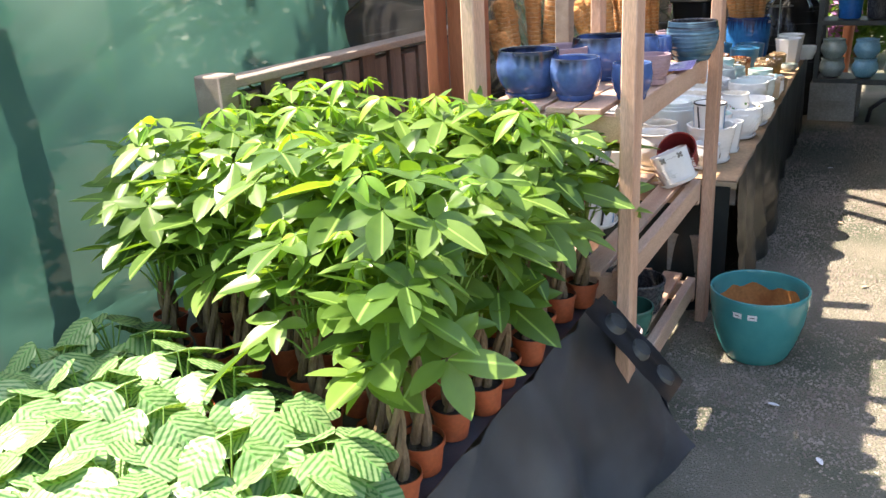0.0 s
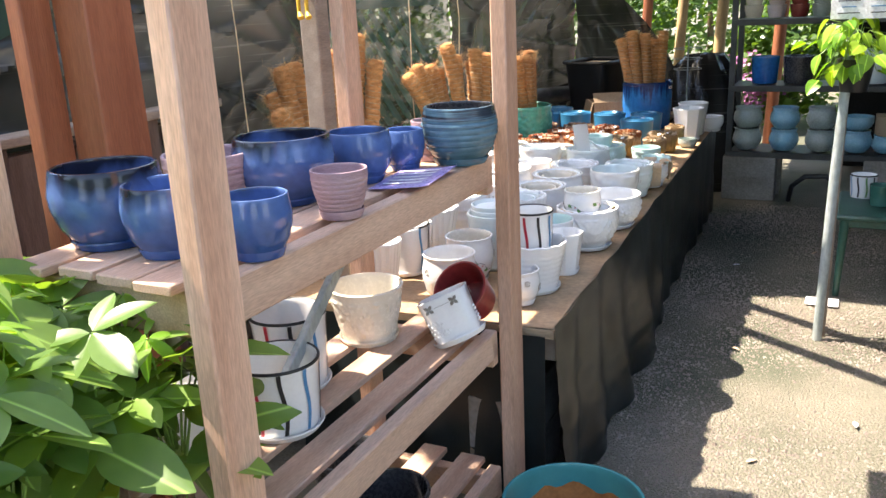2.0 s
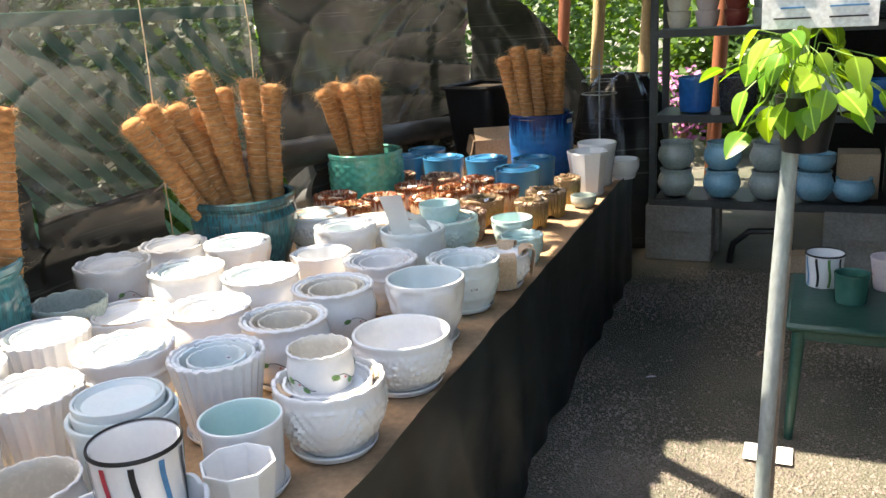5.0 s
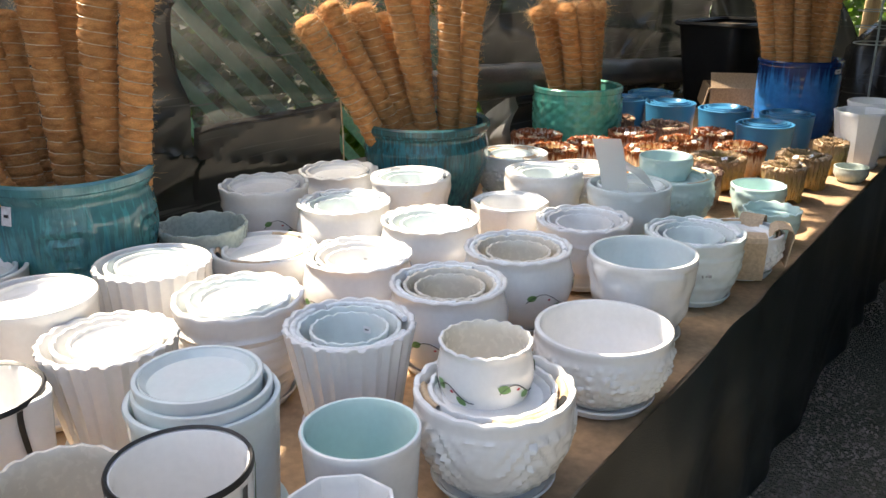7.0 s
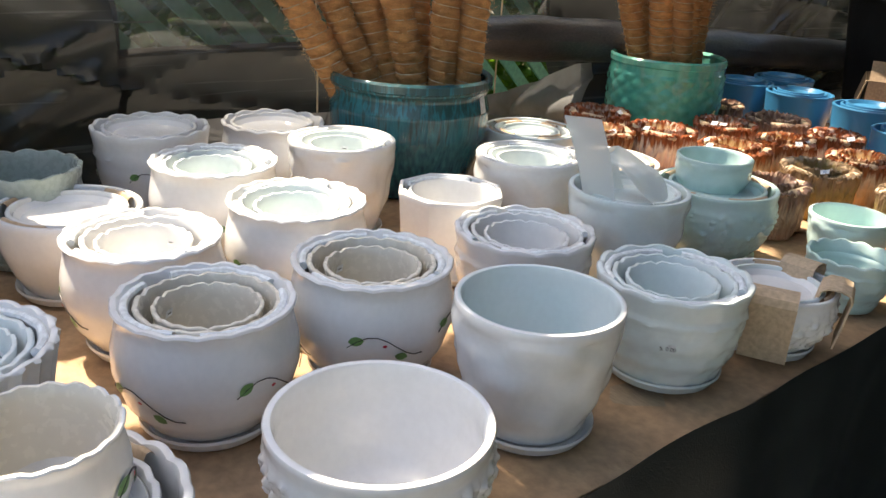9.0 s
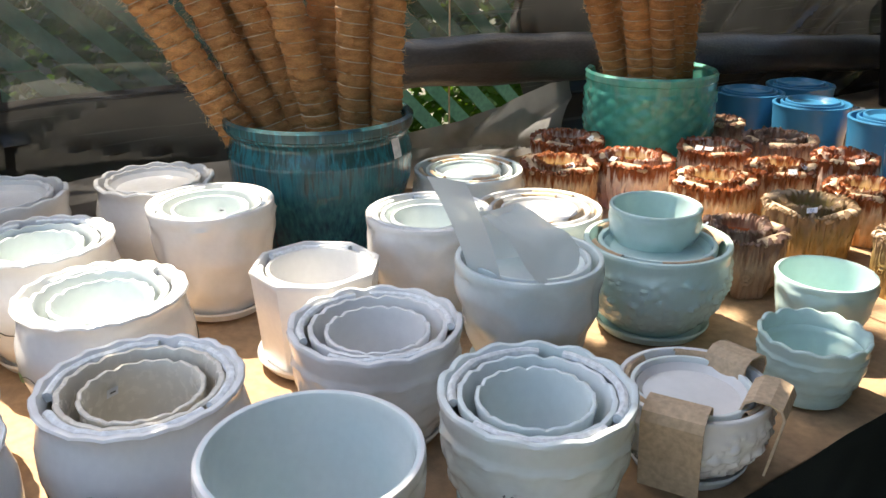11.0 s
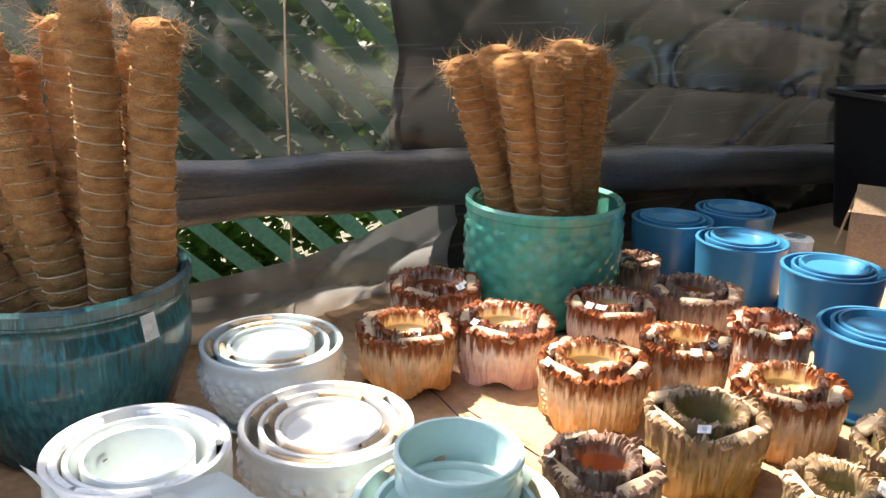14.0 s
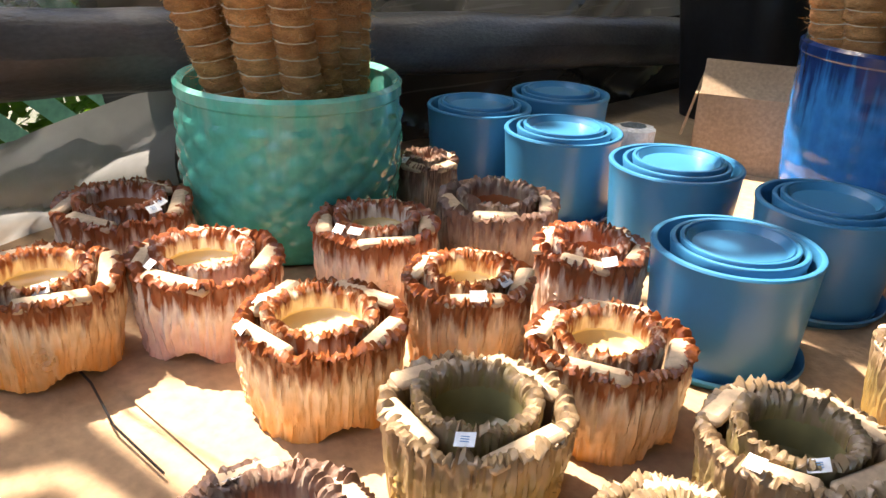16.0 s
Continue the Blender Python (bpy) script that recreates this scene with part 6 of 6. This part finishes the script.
rack(-0.68, 0.62, 8.36, 8.80, (0.375, 0.885, 1.375, 1.86), 2.2, "dark grey metal shelving rack full of pots")
rack(0.72, 2.1, 8.36, 8.80, (0.40, 0.90, 1.335, 1.80), 2.2, "dark grey metal shelving rack with boxes")
rack(0.72, 1.95, 6.85, 7.25, (0.12, 0.42, 0.88), 1.02, "low dark metal rack of scalloped pots")
FR = "pots on the far rack"
for col, (x, mat) in enumerate(((-0.56, SAGE), (-0.29, SKYBLUE), (-0.03, SAGE), (0.22, SKYBLUE))):
    for lev in range(2):
        if col == 3 and lev == 1:
            continue
        pot(x, 8.48, 0.098, 0.165, "globe", mat, "rounded crackle-glazed pot stacked on the rack", z=0.381 + 0.166 * lev, saucer=False, seed=200 + col * 2 + lev, group=FR)
pot(0.22, 8.48, 0.11, 0.10, "bowl", SKYBLUE, "wide sky blue bowl stacked on a pot", z=0.381 + 0.168, saucer=False, seed=211, group=FR)
pot(0.43, 8.48, 0.10, 0.13, "globe", SKYBLUE, "rounded sky blue pot", z=0.381, saucer=False, seed=212, group=FR)
crate = thing("cardboard_box", 0.45, 8.62, 0.381, "small brown cardboard box on the rack", "box")
part("body", bx(0, 0, 0.13, 0.22, 0.2, 0.26, 0.003), CARDBOARD, crate)
for k, (x, r, h, mat, label) in enumerate(((-0.46, 0.105, 0.20, COBALT, "dark blue glazed cylinder pot"), (-0.22, 0.115, 0.20, DARKPOT, "black glazed cylinder pot"), (0.30, 0.12, 0.24, PALE, "pale grey tapered planter"), (0.53, 0.07, 0.17, COBALT, "blue glazed round pot"))):
    pot(x, 8.52, r, h, "cyl" if k != 2 else "taper", mat, label, z=0.891, saucer=False, seed=220 + k, group=FR)
for k, (x, mat) in enumerate(((-0.56, CREAM), (-0.40, PINKPOT), (-0.24, REDPOT), (-0.09, SAGE), (0.06, SAGE))):
    for lev in range(2):
        pot(x, 8.47, 0.070, 0.092, "tub", mat, "small glazed pot stacked on the rack", z=1.381 + 0.093 * lev, saucer=False, seed=230 + k * 2 + lev, group=FR)
for x in (0.38, 0.53):
    g = thing("glass_jar", x, 8.48, 1.381, "round clear glass bowl", "bowl", "glass bowls")
    part("bowl", lathe([(0, 0), (0.05, 0), (0.08, 0.05), (0.078, 0.11), (0.055, 0.15), (0.06, 0.165), (0.055, 0.165), (0.05, 0.15), (0.073, 0.11), (0.075, 0.05), (0.045, 0.006), (0, 0.006)], 28), GLASS, g)
for k, (x, mat) in enumerate(((0.86, CARDBOARD), (1.22, PAPER), (1.38, CARDBOARD), (1.52, INK), (1.66, CARDBOARD))):
    c = thing("planter_box", x, 8.48, 1.341, "small square planter with slatted front", "planter", "square planters")
    part("body", bx(0, 0, 0.07, 0.13, 0.13, 0.14, 0.004), mat, c)
    for i in range(3):
        part("slat", bx(-0.04 + 0.04 * i, -0.068, 0.07, 0.012, 0.006, 0.12, 0.001), DARKPOT if k % 2 else CREAM, c)
for k, (x, z) in enumerate(((0.95, 0.906), (1.25, 0.906), (1.5, 0.906))):
    c = thing("cardboard_box", x, 8.55, z, "plain box on the rack", "box")
    part("body", bx(0, 0, 0.075, 0.22, 0.25, 0.15, 0.003), PAPER if k == 0 else CARDBOARD, c)
LR = "scalloped pots on the low rack"
for lev in range(3):
    for k in range(6):
        pot(0.84 + 0.175 * k, 6.95, 0.078, 0.095, "bowl", PALE, "pale blue scalloped pot stacked on the rack", z=0.426 + 0.096 * lev if k else 0.426 + 0.096 * lev, look_of="scallop", saucer=False, seed=250 + lev * 6 + k, group=LR)
for k, (x, lev, mat, label) in enumerate(((0.83, 0, PALE, "pale blue scalloped pot"), (0.83, 1, PALE, "pale blue scalloped pot"), (1.02, 0, DARKPOT, "dark brown bark-like pot"), (1.22, 0, STUMPS["brown"], "brown bark-like pot"), (1.20, 1, STUMPS["brown"], "brown bark-like pot"), (1.04, 1, STUMPS["orange"], "amber bark-like pot"), (1.42, 0, SKYBLUE, "blue and white painted pot"), (1.42, 1, WHITE, "white painted pot"))):
    pot(x, 6.97, 0.085, 0.10, "belly", mat, label + " stacked on the low rack", z=0.886 + 0.101 * lev, look_of="scallop", saucer=False, seed=280 + k, group=LR)


def block(x, y, z, rz, sx=0.39, sz=0.19):
    b = thing("concrete_block", x, y, z, "grey hollow concrete block", "block", "concrete blocks", rz)
    part("body", bx(0, 0, sz / 2, sx, 0.19, sz, 0.004), CONCRETE, b)
    return b


for x in (-0.52, 0.48):
    block(x, 8.42, 0.002, 0)
    block(x, 8.42, 0.178, 0, 0.39, 0.165)
    block(x + 0.02, 8.66, 0.002, 0)
    block(x + 0.02, 8.66, 0.178, 0, 0.39, 0.165)
block(-0.78, 3.95, 0.002, 90)
block(-0.78, 3.95, 0.193, 90)
kerb = thing("black_bracket", -0.06, 8.36, 0.0, "black curved iron bench bracket under the rack", "bracket")
part("arm", tube([(-0.16, 0, 0.0), (-0.14, 0, 0.12), (-0.05, 0, 0.20), (0.1, 0, 0.21), (0.17, 0, 0.14), (0.19, 0, 0.0)], 0.02, 8), TRAY, kerb)
bx_floor = thing("cardboard_box", 0.18, 8.30, 0.002, "small cardboard box on the ground", "box", rz=12)
part("body", bx(0, 0, 0.05, 0.20, 0.14, 0.10, 0.003), CARDBOARD, bx_floor)

# ---- garden beyond ----
for k, (x, y, r) in enumerate(((-1.30, 9.55, 0.045), (-0.98, 9.75, 0.05), (-1.85, 10.6, 0.05), (-0.55, 10.8, 0.06))):
    tagged(finish("timber_pole", tube([(x - 0.05, y, 0), (x, y, 1.2), (x + 0.08, y, 2.6)], r, 12), BAMBOO if k < 2 else REDWOOD), "peeled wooden pole", "pole", kind="structure")


def bush(x, y, z, rx, ry, rz_, count, size, seed, mat, label, name="shrub"):
    rnd = random.Random(seed)
    verts, faces = [], []
    for _ in range(count):
        d = Vector((rnd.gauss(0, 1), rnd.gauss(0, 1), rnd.gauss(0, 1))).normalized() * rnd.uniform(0.35, 1) ** 0.5
        k = 1 + 0.45 * fold(d.x * 2 + seed, d.y * 2, d.z * 2, 1.2)
        c = Vector((d.x * rx * k, d.y * ry * k, d.z * rz_ * k))
        u = Vector((rnd.uniform(-1, 1), rnd.uniform(-1, 1), rnd.uniform(-0.6, 0.4))).normalized() * size * rnd.uniform(0.6, 1.3)
        w = u.orthogonal().normalized() * size * 0.3
        n0 = len(verts)
        verts += [c - u * 0.5, c + w, c + u * 0.5, c - w]
        faces.append((n0, n0 + 1, n0 + 2, n0 + 3))
    me = bpy.data.meshes.new("crown")
    me.from_pydata([tuple(v) for v in verts], [], faces)
    me.materials.append(mat)
    t = thing(name, x, y, 0, label, "shrub" if name == "shrub" else "tree", "garden shrubs")
    part("trunk", tube([(0, 0, 0), (0.05, 0.02, z * 0.6), (0, 0, z + rz_ * 0.3)], [0.06 + 0.03 * rz_, 0.05, 0.02], 8), BARK, t)
    tagged(place_mesh("crown", me, t, Matrix.Translation((0, 0, z))), "dense small leaves", kind="stuff")


for k, (x, y, z, rx, rz_) in enumerate(((-3.9, 4.2, 1.0, 0.8, 1.0), (-4.1, 6.3, 1.1, 0.9, 1.1), (-3.9, 8.2, 0.9, 0.8, 0.9), (-4.0, 2.0, 0.9, 0.8, 0.9), (-1.6, 13.0, 1.3, 1.3, 1.3), (-3.2, 12.2, 1.4, 1.3, 1.5), (0.3, 13.6, 1.4, 1.4, 1.4), (-0.6, 12.0, 0.8, 0.6, 0.7), (2.6, 14.5, 1.6, 1.6, 1.7), (-5.2, 10.5, 1.9, 1.6, 1.9))):
    bush(x, y, z, rx, rx, rz_, 4200, 0.10, 300 + k, HEDGE, "leafy green garden shrub in the sun")
bush(-1.0, 11.6, 0.55, 0.5, 0.4, 0.35, 900, 0.07, 330, FLOWERS, "low shrub with pink-mauve blossom")
# backdrop ring of trees added all round for reflections
for k, (x, y) in enumerate(((-9, 14), (-4, 19), (2, 21), (8, 19), (14, 12), (16, 3), (13, -8), (4, -14), (-6, -13), (-13, -4), (-13, 6))):
    bush(x, y, 3.4, 3.2, 3.2, 3.0, 5200, 0.34, 350 + k, HEDGE, "broad leafy backdrop tree added on the horizon", "tree")

# sparse unseen crowns added over the fence, dappling the table's far half and stand
# hedge added close behind the lattice to block bright ground and sky
bush(-3.35, 6.1, 0.85, 0.35, 1.9, 0.9, 9000, 0.075, 347, HEDGE, "dense hedge added as a dark backing behind the lattice")
bush(-3.25, 6.05, 4.1, 0.8, 1.0, 0.7, 170, 0.17, 341, HEDGE, "unseen tall tree with open leafy crown, added for dapple", "tree")
bush(-3.3, 2.9, 4.4, 0.9, 0.7, 0.6, 130, 0.16, 342, HEDGE, "unseen tall tree with open leafy crown, added for dapple", "tree")

# black-draped goods at the table's far end
drape = thing("draped_goods", -0.98, 8.92, 0, "goods covered with a black plastic sheet", "cover")
part("sheet", lathe([(0.42, 0.0), (0.38, 0.3), (0.33, 0.7), (0.27, 0.95), (0.16, 1.08), (0, 1.10)], 48, lambda r, z, a, k: (r * (1 + 0.16 * fold(math.cos(a) * 2, math.sin(a) * 2, z * 2.2, 1.2) + 0.04 * math.sin(a * 9 + z * 3)), z + 0.06 * fold(math.cos(a) * 2, math.sin(a) * 2, 4, 1) * (z > 0))), TARP, drape)
holder = thing("wire_stand", -1.05, 8.55, 0, "thin metal wire display stand", "stand")
part("upright", tube([(0, 0, 0), (0, 0, 1.25)], 0.006, 6), GALV, holder)
for z in (1.0, 1.08, 1.16):
    part("hoop", tube([(0.11 * math.cos(a), 0.11 * math.sin(a), z) for a in np.linspace(0, 6.2832, 17)], 0.003, 5), GALV, holder)

# small loose things
orn = thing("hanging_ornament", -1.42, 3.80, 1.60, "small yellow ornament hanging on the stand", "ornament")
YELLOW = surface("yellow_paint", (0.62, 0.38, 0.03), (0.75, 0.48, 0.05), 0.5, 10, 60)
for sx in (-0.014, 0.016):
    part("leg", tube([(sx, 0, 0.12), (sx, 0, 0.02), (sx + 0.012, -0.01, 0.0)], [0.007, 0.006, 0.011], 8), YELLOW, orn)
part("body", lathe([(0, 0.10), (0.03, 0.115), (0.035, 0.15), (0, 0.19)], 16), YELLOW, orn)
part("cord", tube([(0, 0, 0.19), (0.0, 0.03, 0.60), (0.0, 0.05, 0.78)], 0.0015, 4), TWINE, orn)
cord = thing("cord", -1.5, 6.45, T, "thin dark cord lying on the brown paper", "cord")
part("strand", tube([(-0.16, -0.06, 0.006), (-0.05, -0.06, 0.007), (0.05, -0.075, 0.007), (0.16, -0.07, 0.006)], 0.0016, 5), TRAY, cord)
cup = thing("plastic_wrap", -1.72, 7.72, T, "crumpled clear plastic wrap on the table", "plastic wrap")
part("film", lathe([(0.0, 0.0), (0.045, 0.003), (0.055, 0.04), (0.05, 0.075), (0.03, 0.08)], 26, lambda r, z, a, k: (r * (1 + 0.3 * fold(math.cos(a) * 2, math.sin(a) * 2, z * 30, 1.3)), z)), FOAM, cup)
for k, (x, y) in enumerate(((-0.30, 3.0), (-0.05, 4.3), (0.3, 4.7), (-0.2, 5.3), (-0.35, 6.6), (0.05, 7.0), (-0.1, 2.7))):
    lf = thing("fallen_leaf", x, y, 0.012, "dry pale leaf lying on the gravel", "leaf", "fallen leaves", 50 * k)
    part("blade", leaf_mesh(0.045 + 0.006 * (k % 3), 0.010, 0.05, 0.3, 0.01, 6), CARDBOARD if k % 2 else PAPER, lf)
